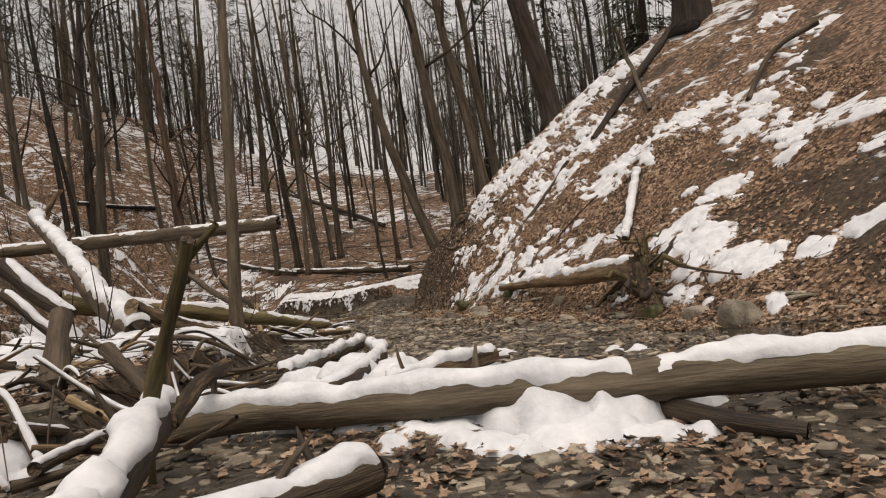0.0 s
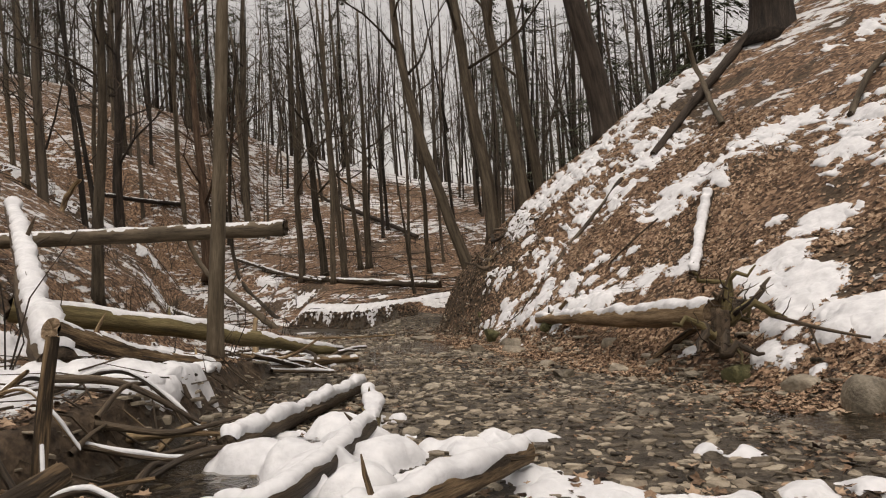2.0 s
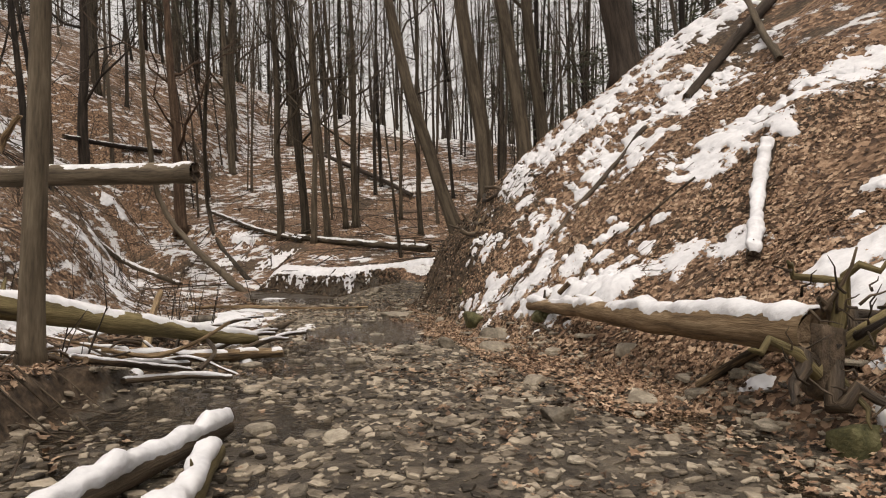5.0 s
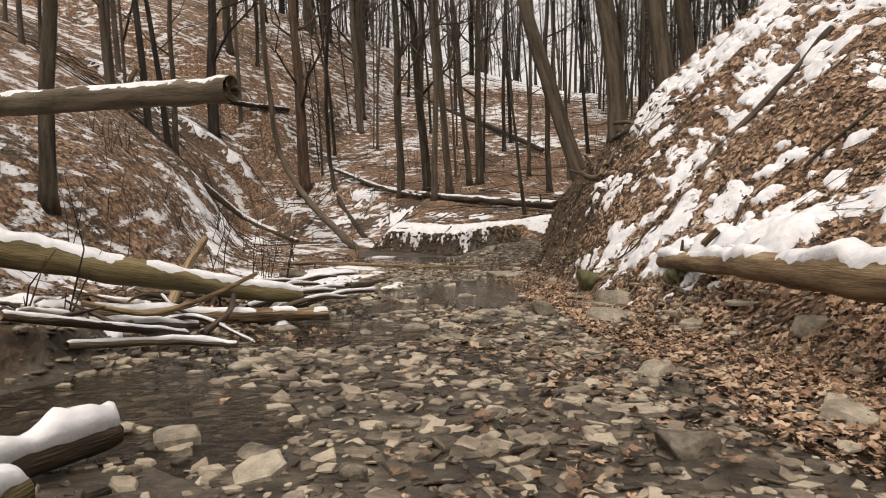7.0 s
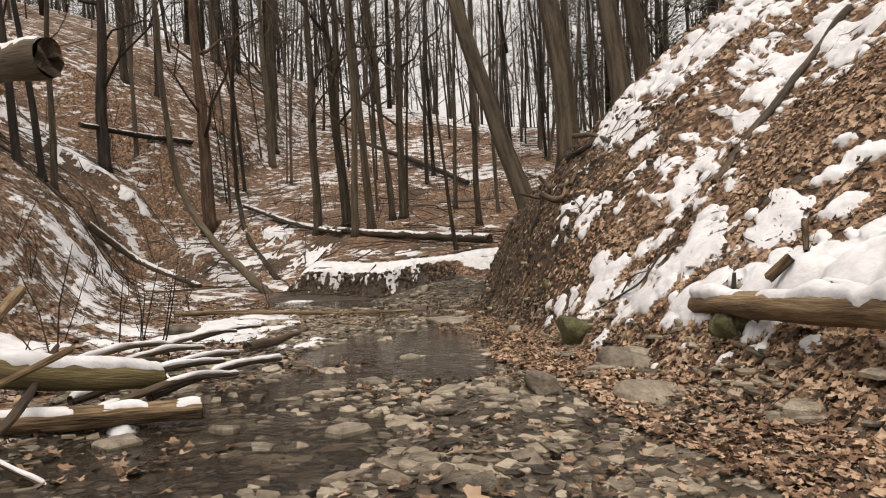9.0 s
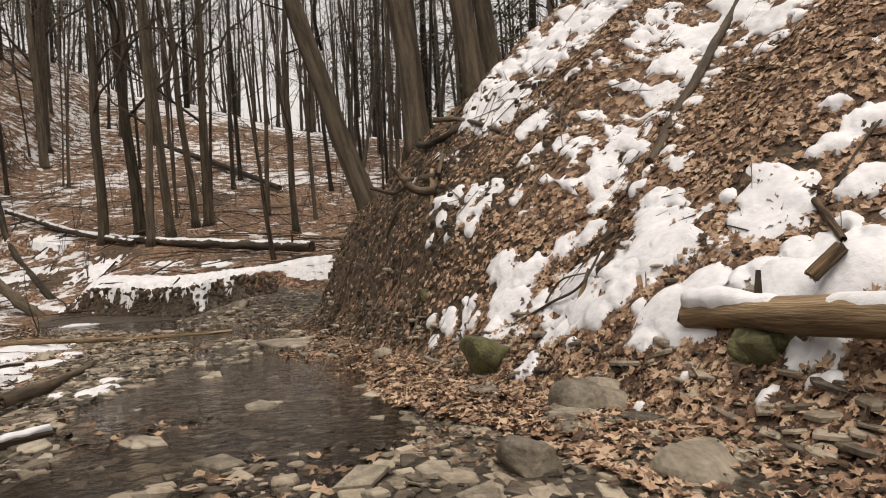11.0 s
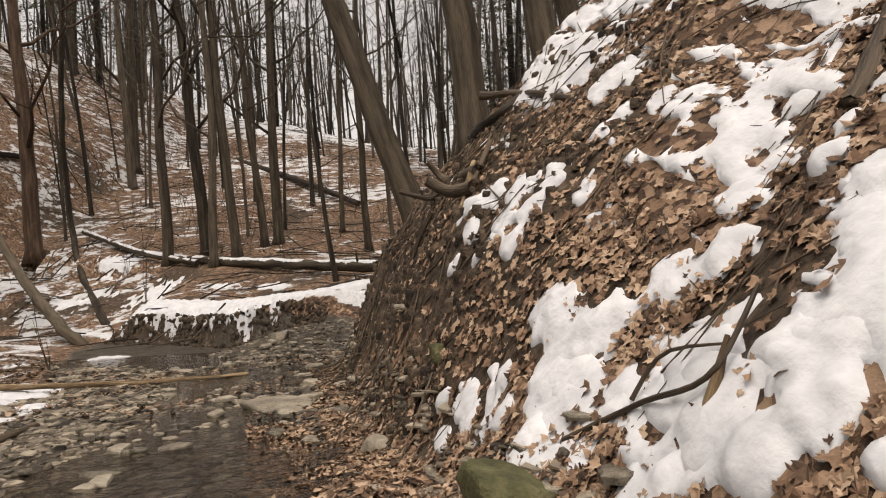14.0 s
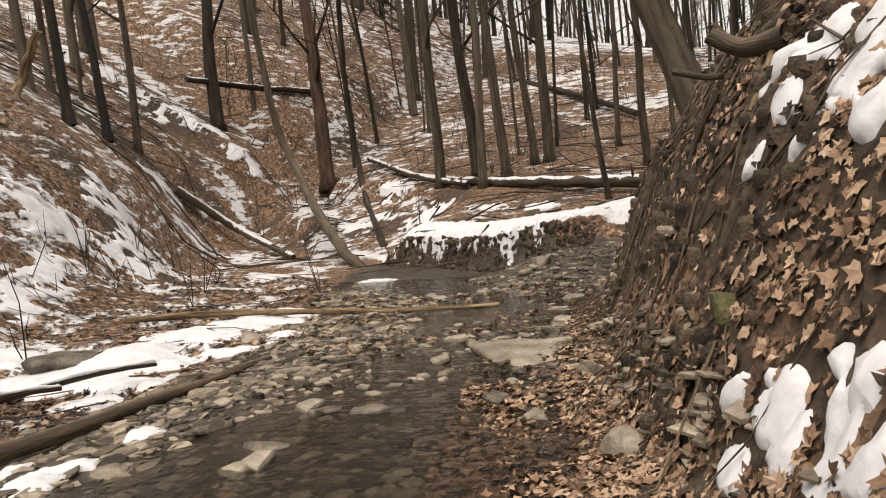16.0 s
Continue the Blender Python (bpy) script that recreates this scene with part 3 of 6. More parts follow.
def wooden(name, category, points, r0, r1, label, mat, cap, rough=0.16, stubs=0, sway=0.3):
    COUNT[0] += 1
    seed = COUNT[0]
    rnd = random.Random(seed)
    length = sum((Vector(b) - Vector(a)).length for a, b in zip(points, points[1:]))
    n = max(7, min(48, int(length / max(0.07, (r0 + r1) * 0.6))))
    path = refine(points, n)
    base = Vector(points[0])
    radii = []
    for i in range(n):
        u = i / (n - 1)
        path[i] = path[i] + noise.noise_vector(Vector((seed, u * length * 1.2, 2))) * (r0 + r1) * sway
        radii.append((r0 * (1 - u) + r1 * u) * (1 + 0.14 * noise.noise(Vector((seed * 2.2, u * length * 2, 0)))))
    root = thing(name, base, label, category)
    local = [p - base for p in path]
    g = Geo()
    g.tube(local, radii, 16 if max(r0, r1) > 0.06 else 10, caps=False, lump=rough)
    stem = "trunk" if name in ("log", "sapling") else "stem"
    part(stem, g, mat, root)
    for e, (i, j) in enumerate(((0, 1), (n - 1, n - 2))):
        if radii[i] < 0.035:
            continue
        t = (local[i] - local[j]).normalized()
        u = t.orthogonal().normalized()
        w = t.cross(u)
        c = Geo()
        rim = [tuple(local[i] + (u * math.cos(math.tau * s / 14) + w * math.sin(math.tau * s / 14)) * radii[i] * 0.98 + t * rnd.uniform(-0.01, 0.05) * radii[i] * 6) for s in range(14)]
        ring = [tuple(local[i] + (u * math.cos(math.tau * s / 14) + w * math.sin(math.tau * s / 14)) * radii[i] * 0.5 + t * rnd.uniform(-0.3, 0.3) * radii[i]) for s in range(14)]
        c.v = rim + ring + [tuple(local[i] - t * radii[i] * 0.1)]
        c.f = [(s, (s + 1) % 14, 14 + (s + 1) % 14, 14 + s) for s in range(14)] + [(14 + s, 14 + (s + 1) % 14, 28) for s in range(14)]
        part("broken_end", c, CUT if mat in (WOOD, WOOD_BARE) else SOIL, root, smooth=False)
    for s in range(stubs):
        i = rnd.randint(2, n - 3)
        d = Vector((rnd.uniform(-1, 1), rnd.uniform(-1, 1), rnd.uniform(0.1, 1))).normalized()
        q = Geo()
        ln = rnd.uniform(1.2, 3.0) * radii[i]
        q.tube(bend(local[i], local[i] + d * (radii[i] + ln), 4, wob=0.02, seed=s), [radii[i] * 0.28, radii[i] * 0.22, radii[i] * 0.18, radii[i] * 0.06], 6)
        part("branch_stub", q, mat, root)
    if cap:
        snow_cap(path, radii, cap, seed, root, base)
    return root


def log(points, r0, r1, label, mat, cap, rough=0.1, sway=0.12):
    return wooden("log", "log", points, r0, r1, label, mat, cap, rough, 2 if max(r0, r1) > 0.08 else 0, sway)


def branch(points, r0, r1, label, mat, cap):
    return wooden("branch", "branch", points, r0, r1, label, mat, cap, rough=0.25)


def snag(points, r0, r1, label, mat, cap):
    return wooden("snag", "dead wood", points, r0, r1, label, mat, cap, rough=0.25)


def sapling(points, r0, r1, label, mat, cap):
    return wooden("sapling", "tree", points, r0, r1, label, mat, cap)


def stone_geo(w, d, h, seed, cuts=9):
    """A worn block: a box-like ball cut by random planes."""
    rnd = random.Random(seed)
    bm = bmesh.new()
    bmesh.ops.create_icosphere(bm, subdivisions=3, radius=1.0)
    planes = [(Vector((rnd.gauss(0, 1), rnd.gauss(0, 1), rnd.gauss(0, 0.8))).normalized(), rnd.uniform(0.45, 0.78)) for _ in range(cuts)] + [(Vector((0.1, 0.05, 1)).normalized(), 0.6)]
    for v in bm.verts:
        for nrm, dist in planes:
            k = v.co.dot(nrm) - dist
            if k > 0:
                v.co -= nrm * k * 0.97
        v.co += v.co.normalized() * 0.05 * noise.noise(v.co * 2.5 + Vector((seed, 0, 0)))
        v.co = Vector((v.co.x * w / 1.5, v.co.y * d / 1.5, v.co.z * h / 1.3))
    g = Geo()
    g.v = [tuple(v.co) for v in bm.verts]
    g.f = [tuple(v.index for v in f.verts) for f in bm.faces]
    bm.free()
    return g


def boulder(place, w, h, mat, label):
    COUNT[0] += 1
    g = stone_geo(w, w * 0.8, h, COUNT[0])
    me = g.mesh("rock", mat)
    ob = new("rock", me)
    ob.location = (place[0], place[1] + w * 0.12, z_at(place[0], place[1] + w * 0.12) + h * 0.16)
    ob.rotation_euler = (random.uniform(-0.15, 0.15), random.uniform(-0.15, 0.15), random.uniform(-0.6, 0.6))
    return tagged(ob, label, "rock")


SNOW_BLOBS = []


def snow_patch(blobs, depth, label, ragged=0.0):
    """Snow with a lumpy top and an uneven, rounded rim, laid over the ground; ragged: broken into thin flecks."""
    COUNT[0] += 1
    b = np.array(blobs)
    SNOW_BLOBS.append((b, ragged))
    size = float(np.median(b[:, 2]))
    m = b[:, 2].max() * (1.1 + 0.5 * min(ragged, 1)) + 0.1
    area = (np.ptp(b[:, 0]) + 2 * m) * (np.ptp(b[:, 1]) + 2 * m)
    e = 0.2
    grade = np.median(np.hypot(height(b[:, 0] + e, b[:, 1]) - height(b[:, 0] - e, b[:, 1]), height(b[:, 0], b[:, 1] + e) - height(b[:, 0], b[:, 1] - e)) / (2 * e))
    step = max(0.016, min(0.055, size / 9) / math.sqrt(1 + grade ** 2), math.sqrt(area / 90000))
    xs = np.arange(b[:, 0].min() - m, b[:, 0].max() + m, step)
    ys = np.arange(b[:, 1].min() - m, b[:, 1].max() + m, step)
    X, Y = np.meshgrid(xs, ys)
    H = height(X, Y)
    F = np.zeros(X.shape)
    for x, y, r in b:
        F = F + np.exp(5 * np.clip(1 - np.sqrt((X - x) ** 2 + (Y - y) ** 2 + (H - z_at(x, y)) ** 2) / r, -4, 1))
    F = np.log(F + 1e-9) / 5 - 0.09 - 0.16 * min(ragged, 1)
    s = COUNT[0]
    ax, ay = np.mean(height(b[:, 0] + e, b[:, 1]) - height(b[:, 0] - e, b[:, 1])) / (2 * e), np.mean(height(b[:, 0], b[:, 1] + e) - height(b[:, 0], b[:, 1] - e)) / (2 * e)
    g2 = ax * ax + ay * ay + 1e-6
    along = (math.sqrt(1 + g2) - 1) / g2
    U, V = X + ax * along * H, Y + ay * along * H
    F = F + 0.3 * vnoise(U, V, size * 0.8, s) + 0.2 * vnoise(U, V, size * 0.35, s + 1) + 0.13 * vnoise(U, V, max(size * 0.2, 0.09), s + 2)
    F = F - ragged * (0.22 + 0.6 * vnoise(U * 1.5, V * 0.6, 0.34, s + 5) + 0.75 * vnoise(U * 1.5, V * 0.6, 0.13, s + 6))
    if depth >= 0.1:
        ey, ex = np.gradient(H, step)
        F = F - 0.9 * sstep(0.9, 1.7, np.hypot(ex, ey))
    gy, gx = np.gradient(F, step)
    low = F < 0
    k = np.clip(-F / (gx ** 2 + gy ** 2 + 1e-6), 0, None)
    k = np.where(low, k, 0)
    mx, my = np.clip(gx * k, -1.1 * step, 1.1 * step), np.clip(gy * k, -1.1 * step, 1.1 * step)
    T = depth * (0.85 - 0.3 * min(grade, 1.5)) * sstep(-0.05, 0.75, F) * (1 + 0.3 * vnoise(U, V, size * 0.5, s + 3)) + np.clip(2 * F, 0, 1) * (0.012 * vnoise(U, V, 0.19, s + 4) + 0.005 * vnoise(U, V, 0.08, s + 7))
    hy, hx = np.gradient(H, step)
    lift = np.where(low, 0, T + 0.012 * np.clip(F * 8, 0, 1) + 0.004) / np.sqrt(1 + hx ** 2 + hy ** 2)
    X, Y = X + mx, Y + my
    Z = np.where(low, height(X, Y) - 0.006, H + lift)
    X, Y = X - hx * lift, Y - hy * lift
    idx = -np.ones(X.shape, int)
    cell = (F[:-1, :-1] > 0) | (F[1:, :-1] > 0) | (F[:-1, 1:] > 0) | (F[1:, 1:] > 0)
    use = np.zeros(X.shape, bool)
    for a in (slice(0, -1), slice(1, None)):
        for c in (slice(0, -1), slice(1, None)):
            use[a, c] |= cell
    idx[use] = np.arange(use.sum())
    v = np.stack([X[use], Y[use], Z[use]], -1)
    f = np.stack([idx[:-1, :-1][cell], idx[:-1, 1:][cell], idx[1:, 1:][cell], idx[1:, :-1][cell]], -1)
    me = bpy.data.meshes.new("snow_patch")
    me.from_pydata(v.tolist(), [], f.tolist())
    me.materials.append(SNOW)
    me.polygons.foreach_set("use_smooth", [True] * len(me.polygons))
    me.update()
    return tagged(new("snow_patch", me), label, "snow", "snow patches", "stuff")


# fallen logs and branches: points, radius at both ends, label, material, snow on top
log([(-3.60, 5.12, 0.15), (-2.56, 4.85, 0.20), (-1.20, 4.50, 0.23), (-0.05, 4.25, 0.25), (1.00, 4.00, 0.28), (2.30, 3.70, 0.34)], 0.125, 0.160, "long fallen log across the creek bed under thick snow", BARK_PALE, 0.075)
log([(-2.95, 2.40, 0.20), (-2.40, 2.80, 0.23), (-1.98, 3.12, 0.24)], 0.120, 0.105, "broken rotting log half covered in snow", WOOD_WET, 0.06)
log([(-0.16, 4.56, 0.06), (0.08, 3.78, 0.06), (0.41, 3.45, 0.04)], 0.074, 0.051, "wet split branch lying in the leaves", WOOD_WET, 0)
log([(-5.35, 9.50, 0.55), (-6.60, 11.40, 1.10), (-8.20, 14.00, 1.95), (-10.40, 17.50, 2.95)], 0.200, 0.160, "leaning trunk heaped with thick snow", WOOD_WET, 0.13)
log([(-4.60, 17.51, 2.26), (-7.40, 17.90, 2.26), (-10.45, 18.60, 2.30), (-15.50, 19.70, 2.40)], 0.170, 0.190, "straight bare log hung across the gully above the ground", BARK_PALE, 0.014, 0.05, 0.05)
log([(-3.02, 2.20, 0.34), (-3.14, 3.10, 0.38), (-3.32, 4.25, 0.44)], 0.105, 0.115, "stubby log under a deep cap of snow", WOOD_WET, 0.1)
snag([(-3.42, 4.14, -0.02), (-3.28, 3.95, 0.48), (-3.05, 3.70, 1.00), (-2.81, 3.42, 1.46)], 0.055, 0.036, "broken dead sapling standing among the logs", WOOD_MOSS, 0)
branch([(-2.94, 3.57, 1.22), (-2.84, 3.50, 1.36), (-2.66, 3.42, 1.52)], 0.026, 0.018, "forked top of the broken sapling", WOOD_MOSS, 0)
snag([(-4.19, 7.07, -0.10), (-4.22, 7.20, 0.50), (-4.20, 7.30, 1.00)], 0.060, 0.045, "short broken dead stem in the brush", WOOD, 0)
branch([(-3.20, 3.95, 0.42), (-3.23, 5.49, 0.50)], 0.060, 0.055, "pale broken branch jutting out of the log pile", WOOD, 0)
branch([(-4.35, 5.24, 0.42), (-3.93, 5.13, 0.18)], 0.040, 0.033, "pale broken branch jutting out of the log pile", WOOD, 0)
branch([(-4.59, 6.65, 0.62), (-3.71, 5.65, 0.12)], 0.078, 0.056, "dark wet branch in the log pile", WOOD_WET, 0)
branch([(-4.51, 4.73, 0.33), (-4.34, 5.16, 0.20)], 0.047, 0.034, "dark wet branch in the log pile", WOOD_WET, 0.03)
branch([(-4.03, 4.04, 0.21), (-4.04, 5.12, 0.13)], 0.048, 0.034, "dark wet branch in the log pile", WOOD_WET, 0.03)
branch([(-3.33, 4.65, 0.09), (-2.90, 4.38, 0.30)], 0.026, 0.018, "thin wet branch in the log pile", WOOD_WET, 0)
branch([(-6.23, 8.02, 1.58), (-5.42, 7.86, 0.92)], 0.113, 0.086, "snow-dusted branch in the log pile", WOOD_WET, 0.04)
branch([(-5.83, 7.22, 1.26), (-5.20, 7.07, 0.74)], 0.062, 0.046, "snow-dusted branch in the log pile", WOOD_WET, 0.03)
snag([(-4.94, 6.35, 0.34), (-5.29, 7.26, 0.97)], 0.131, 0.100, "rotten reddish stump standing in snow", WOOD_WET, 0)
log([(-5.37, 9.50, 0.88), (-5.03, 10.65, 0.48), (-4.46, 11.80, 0.13)], 0.117, 0.089, "bare fallen trunk beside the slim tree", WOOD, 0.03)
log([(-3.23, 8.15, -0.06), (-2.95, 9.60, -0.14), (-2.70, 10.80, -0.20), (-2.50, 12.00, -0.26)], 0.100, 0.075, "forked driftwood log capped with snow", WOOD_WET, 0.13)
log([(-2.10, 8.90, -0.12), (-2.15, 9.90, -0.18), (-2.35, 11.20, -0.22)], 0.090, 0.075, "forked mossy driftwood log capped with snow", WOOD_MOSS, 0.12)
log([(-1.93, 5.73, 0.13), (-1.49, 5.95, 0.19), (-0.88, 7.04, 0.09)], 0.086, 0.094, "peeling pale log with snow along its top", WOOD, 0.06)
log([(-2.90, 6.53, -0.06), (-2.36, 6.16, 0.14), (-2.07, 8.47, -0.01)], 0.076, 0.090, "snowy branch across the stones", WOOD_WET, 0.06)
log([(-8.20, 13.60, 0.95), (-5.92, 15.04, 0.38), (-4.60, 16.00, -0.02), (-3.60, 17.20, -0.38)], 0.220, 0.090, "long mossy fallen trunk lying on the bank", WOOD_MOSS, 0.05)
snag([(-5.08, 16.60, -0.55), (-5.30, 17.40, -0.15), (-5.50, 18.30, 0.26)], 0.070, 0.050, "pale dead stick standing in the driftwood", WOOD, 0)
log([(-5.60, 15.10, -0.26), (-4.60, 15.85, -0.40), (-3.08, 16.75, -0.52)], 0.085, 0.075, "bare driftwood log at the water edge", WOOD, 0.05)
log([(-5.30, 14.60, -0.24), (-4.70, 15.10, -0.36), (-4.05, 15.55, -0.44)], 0.050, 0.040, "snow-dusted driftwood log lying in the heap", WOOD_WET, 0.05)
branch([(-5.10, 14.30, -0.30), (-4.45, 14.45, -0.42), (-3.75, 14.80, -0.56)], 0.036, 0.028, "curved bare branch reaching down to the water", WOOD_BARE, 0)
branch([(-4.95, 14.95, -0.12), (-4.40, 15.20, -0.26), (-3.95, 15.70, -0.14), (-3.70, 16.20, 0.02)], 0.034, 0.022, "arched grey branch over the driftwood heap", WOOD, 0)
branch([(-4.30, 13.26, 0.07), (-4.09, 13.88, -0.11), (-3.83, 14.94, -0.39)], 0.039, 0.032, "grey driftwood branch on the bank", WOOD, 0.02)
branch([(-4.12, 13.71, -0.24), (-3.85, 14.68, -0.42), (-3.29, 14.90, -0.48)], 0.036, 0.028, "grey driftwood branch on the bank", WOOD_WET, 0.03)
branch([(-3.84, 15.25, -0.46), (-3.81, 15.81, -0.27), (-5.09, 18.20, -0.28)], 0.036, 0.025, "dark forked driftwood branch", WOOD_WET, 0)
branch([(-5.03, 18.49, -0.61), (-4.68, 19.39, -0.55), (-4.43, 19.99, -0.61)], 0.040, 0.022, "snow-dusted driftwood stick in the heap", WOOD_WET, 0.03)
branch([(-4.29, 17.67, -0.55), (-3.94, 18.57, -0.49), (-3.69, 19.17, -0.55)], 0.040, 0.022, "snow-dusted driftwood stick in the heap", WOOD_WET, 0.03)
branch([(-4.17, 16.93, -0.49), (-3.82, 17.83, -0.43), (-3.57, 18.43, -0.49)], 0.040, 0.022, "snow-dusted driftwood stick in the heap", WOOD_WET, 0.03)
branch([(-3.67, 17.14, -0.52), (-3.32, 18.04, -0.46), (-3.07, 18.64, -0.52)], 0.040, 0.022, "snow-dusted driftwood stick in the heap", WOOD_WET, 0.03)
branch([(-5.93, 21.95, -0.93), (-5.58, 22.85, -0.87), (-5.33, 23.45, -0.93)], 0.040, 0.022, "snow-dusted driftwood stick in the heap", WOOD_WET, 0.03)
branch([(-3.81, 16.32, -0.48), (-3.46, 17.22, -0.42), (-3.21, 17.82, -0.48)], 0.040, 0.022, "snow-dusted driftwood stick in the heap", WOOD_WET, 0.03)
branch([(-5.61, 18.89, -0.63), (-5.26, 19.79, -0.57), (-5.01, 20.39, -0.63)], 0.040, 0.022, "snow-dusted driftwood stick in the heap", WOOD_WET, 0.03)
branch([(-5.87, 22.99, -1.01), (-5.52, 23.89, -0.95), (-5.27, 24.49, -1.01)], 0.040, 0.022, "snow-dusted driftwood stick in the heap", WOOD_WET, 0.03)
log([(-12.40, 48.00, 1.15), (-8.23, 45.00, 0.60), (-4.60, 42.40, 0.32), (-1.15, 40.00, 0.12)], 0.140, 0.200, "long straight fallen trunk lying across the far hollow", BARK, 0.03)
log([(-15.02, 51.10, 2.15), (-10.68, 46.06, 1.00), (-8.08, 44.45, 0.49)], 0.117, 0.111, "thin fallen trunk on the far slope", BARK, 0.03)
log([(-12.78, 72.38, 8.20), (-7.00, 64.11, 5.60), (-2.53, 56.18, 3.27)], 0.203, 0.154, "dark fallen trunk on the far slope", BARK_DARK, 0)
log([(-22.05, 47.03, 6.48), (-20.93, 50.83, 6.34), (-19.66, 55.01, 6.39)], 0.143, 0.164, "dark fallen trunk on the hillside", BARK_DARK, 0.02)
log([(-18.09, 40.59, 1.24), (-16.68, 42.10, -0.44), (-13.06, 39.98, -1.45)], 0.167, 0.108, "bare fallen trunk on the leafy slope", BARK, 0.03)
log([(-4.25, 21.00, -0.80), (-4.35, 23.00, -1.00), (-4.60, 25.40, -1.20)], 0.065, 0.045, "wet driftwood trunk bordering the gravel", WOOD_WET, 0)
branch([(x, y, z_at(x, y) + h) for x, y, h in ((-8.20, 27.20, 0.12), (-6.90, 28.00, 0.12), (-5.30, 28.60, 0.07), (-4.20, 28.75, 0.09), (-3.00, 28.90, 0.10))], 0.055, 0.030, "long bent stick lying across the creek", WOOD, 0)
branch([(-14.83, 31.11, 2.66), (-18.18, 34.59, 4.24), (-17.46, 34.92, 5.85)], 0.136, 0.115, "pale dead branch leaning on the slope", WOOD, 0)
branch([(-14.68, 37.57, -1.49), (-13.45, 38.84, -1.57), (-10.62, 38.56, -1.58)], 0.075, 0.053, "thin stick on the far bank", WOOD_WET, 0)
sapling([(-9.02, 37.53, -1.89), (-10.30, 37.97, -0.95), (-14.82, 43.84, 1.53), (-15.91, 44.08, 4.68), (-15.79, 42.83, 11.38), (-15.15, 41.14, 16.40)], 0.174, 0.115, "bowed bare sapling leaning from the bank", BARK, 0)
sapling([(-9.79, 40.31, -1.42), (-13.94, 47.64, 1.27), (-14.13, 47.45, 6.92), (-13.01, 45.89, 14.54)], 0.138, 0.095, "slim bare sapling on the bank", BARK, 0)
log([(0.91, 18.35, -0.02), (1.38, 16.04, 0.17), (1.83, 13.80, 0.34), (2.29, 11.56, 0.55)], 0.09, 0.2, "uprooted fallen trunk with snow on it, stripped of bark", WOOD_BARE, 0.08)
snag([(1.07, 17.87, 0.11), (1.08, 17.88, 0.28)], 0.027, 0.015, "short broken branch stub on the fallen trunk", WOOD_WET, 0)
snag([(1.30, 17.69, 0.23), (1.44, 17.62, 0.40)], 0.042, 0.040, "sawn branch stub poking out of snow", WOOD, 0)
log([(1.48, 17.14, 0.23), (1.54, 16.83, 0.21)], 0.054, 0.055, "dark snapped trunk half buried in snow", WOOD, 0.03)
log([(4.49, 17.18, 2.60), (4.00, 16.41, 1.79), (3.21, 14.80, 0.97)], 0.123, 0.090, "snow-covered log lying down the slope", WOOD_WET, 0.12)
branch([(6.95, 16.10, 3.95), (8.35, 17.27, 5.31), (9.33, 16.78, 5.82)], 0.07, 0.06, "dead grey limb lodged on the slope", BARK, 0)
branch([(6.18, 20.34, 4.62), (6.77, 23.24, 6.62), (6.38, 23.24, 7.93)], 0.081, 0.061, "thin dead pole leaning on the ridge", BARK, 0)
log([(4.79, 21.68, 4.10), (6.69, 22.84, 6.04), (9.40, 24.86, 8.60)], 0.099, 0.168, "dark fallen trunk lying along the ridge", BARK_DARK, 0)
branch([(1.94, 13.18, -0.25), (2.37, 12.76, 0.18), (2.60, 12.33, 0.37)], 0.049, 0.061, "pale root reaching from the root plate", WOOD, 0)
branch([(2.99, 11.49, 0.51), (3.03, 10.62, 0.44), (3.22, 9.76, 0.39)], 0.032, 0.015, "thin dark branch over the snow", WOOD_WET, 0)
branch([(3.03, 10.62, 0.44), (3.00, 10.36, 0.18)], 0.016, 0.010, "thin dark twig over the snow", WOOD_WET, 0)
branch([(1.65, 20.22, 1.14), (2.31, 20.71, 1.85), (3.33, 21.51, 2.83), (3.89, 21.71, 3.46)], 0.052, 0.057, "dark root snaking down the slope", WOOD_WET, 0)
branch([(0.28, 20.32, -0.32), (0.54, 20.02, -0.10), (0.68, 19.63, 0.08), (0.92, 19.72, 0.39)], 0.015, 0.010, "thin dark branch lying on the snow", WOOD_WET, 0)
branch([(0.53, 20.09, -0.10), (0.65, 20.02, 0.10), (0.77, 19.71, 0.18)], 0.011, 0.006, "thin dark branch lying on the snow", WOOD_WET, 0)
branch([(0.65, 19.61, -0.08), (0.76, 19.65, 0.22)], 0.032, 0.010, "torn brown bark sliver standing in snow", WOOD, 0)
branch([(1.84, 18.33, 0.70), (1.67, 17.87, 0.44)], 0.027, 0.021, "short dead branch on the slope", WOOD, 0)
branch([(1.88, 18.26, 0.68), (2.39, 18.42, 1.18), (2.70, 18.38, 1.40)], 0.013, 0.008, "thin twig at the edge of the snow", WOOD_WET, 0)
branch([(2.52, 18.18, 1.14), (2.96, 18.06, 1.60), (3.69, 18.14, 2.14)], 0.020, 0.020, "dead limb lying down the slope", BARK, 0)
branch([(-0.04, 25.81, 1.64), (0.20, 25.69, 1.41), (0.39, 24.05, 1.32)], 0.034, 0.073, "weathered exposed root at the lip of the bank", WOOD_WET, 0)
branch([(0.59, 25.33, 2.33), (0.95, 25.14, 2.32), (1.12, 23.79, 1.98), (1.19, 22.37, 1.58)], 0.050, 0.025, "exposed root at the lip of the bank", WOOD_WET, 0)
branch([(0.70, 25.03, 1.95), (0.43, 24.20, 1.40), (0.03, 23.27, 0.79)], 0.033, 0.020, "exposed root at the lip of the bank", WOOD_WET, 0)
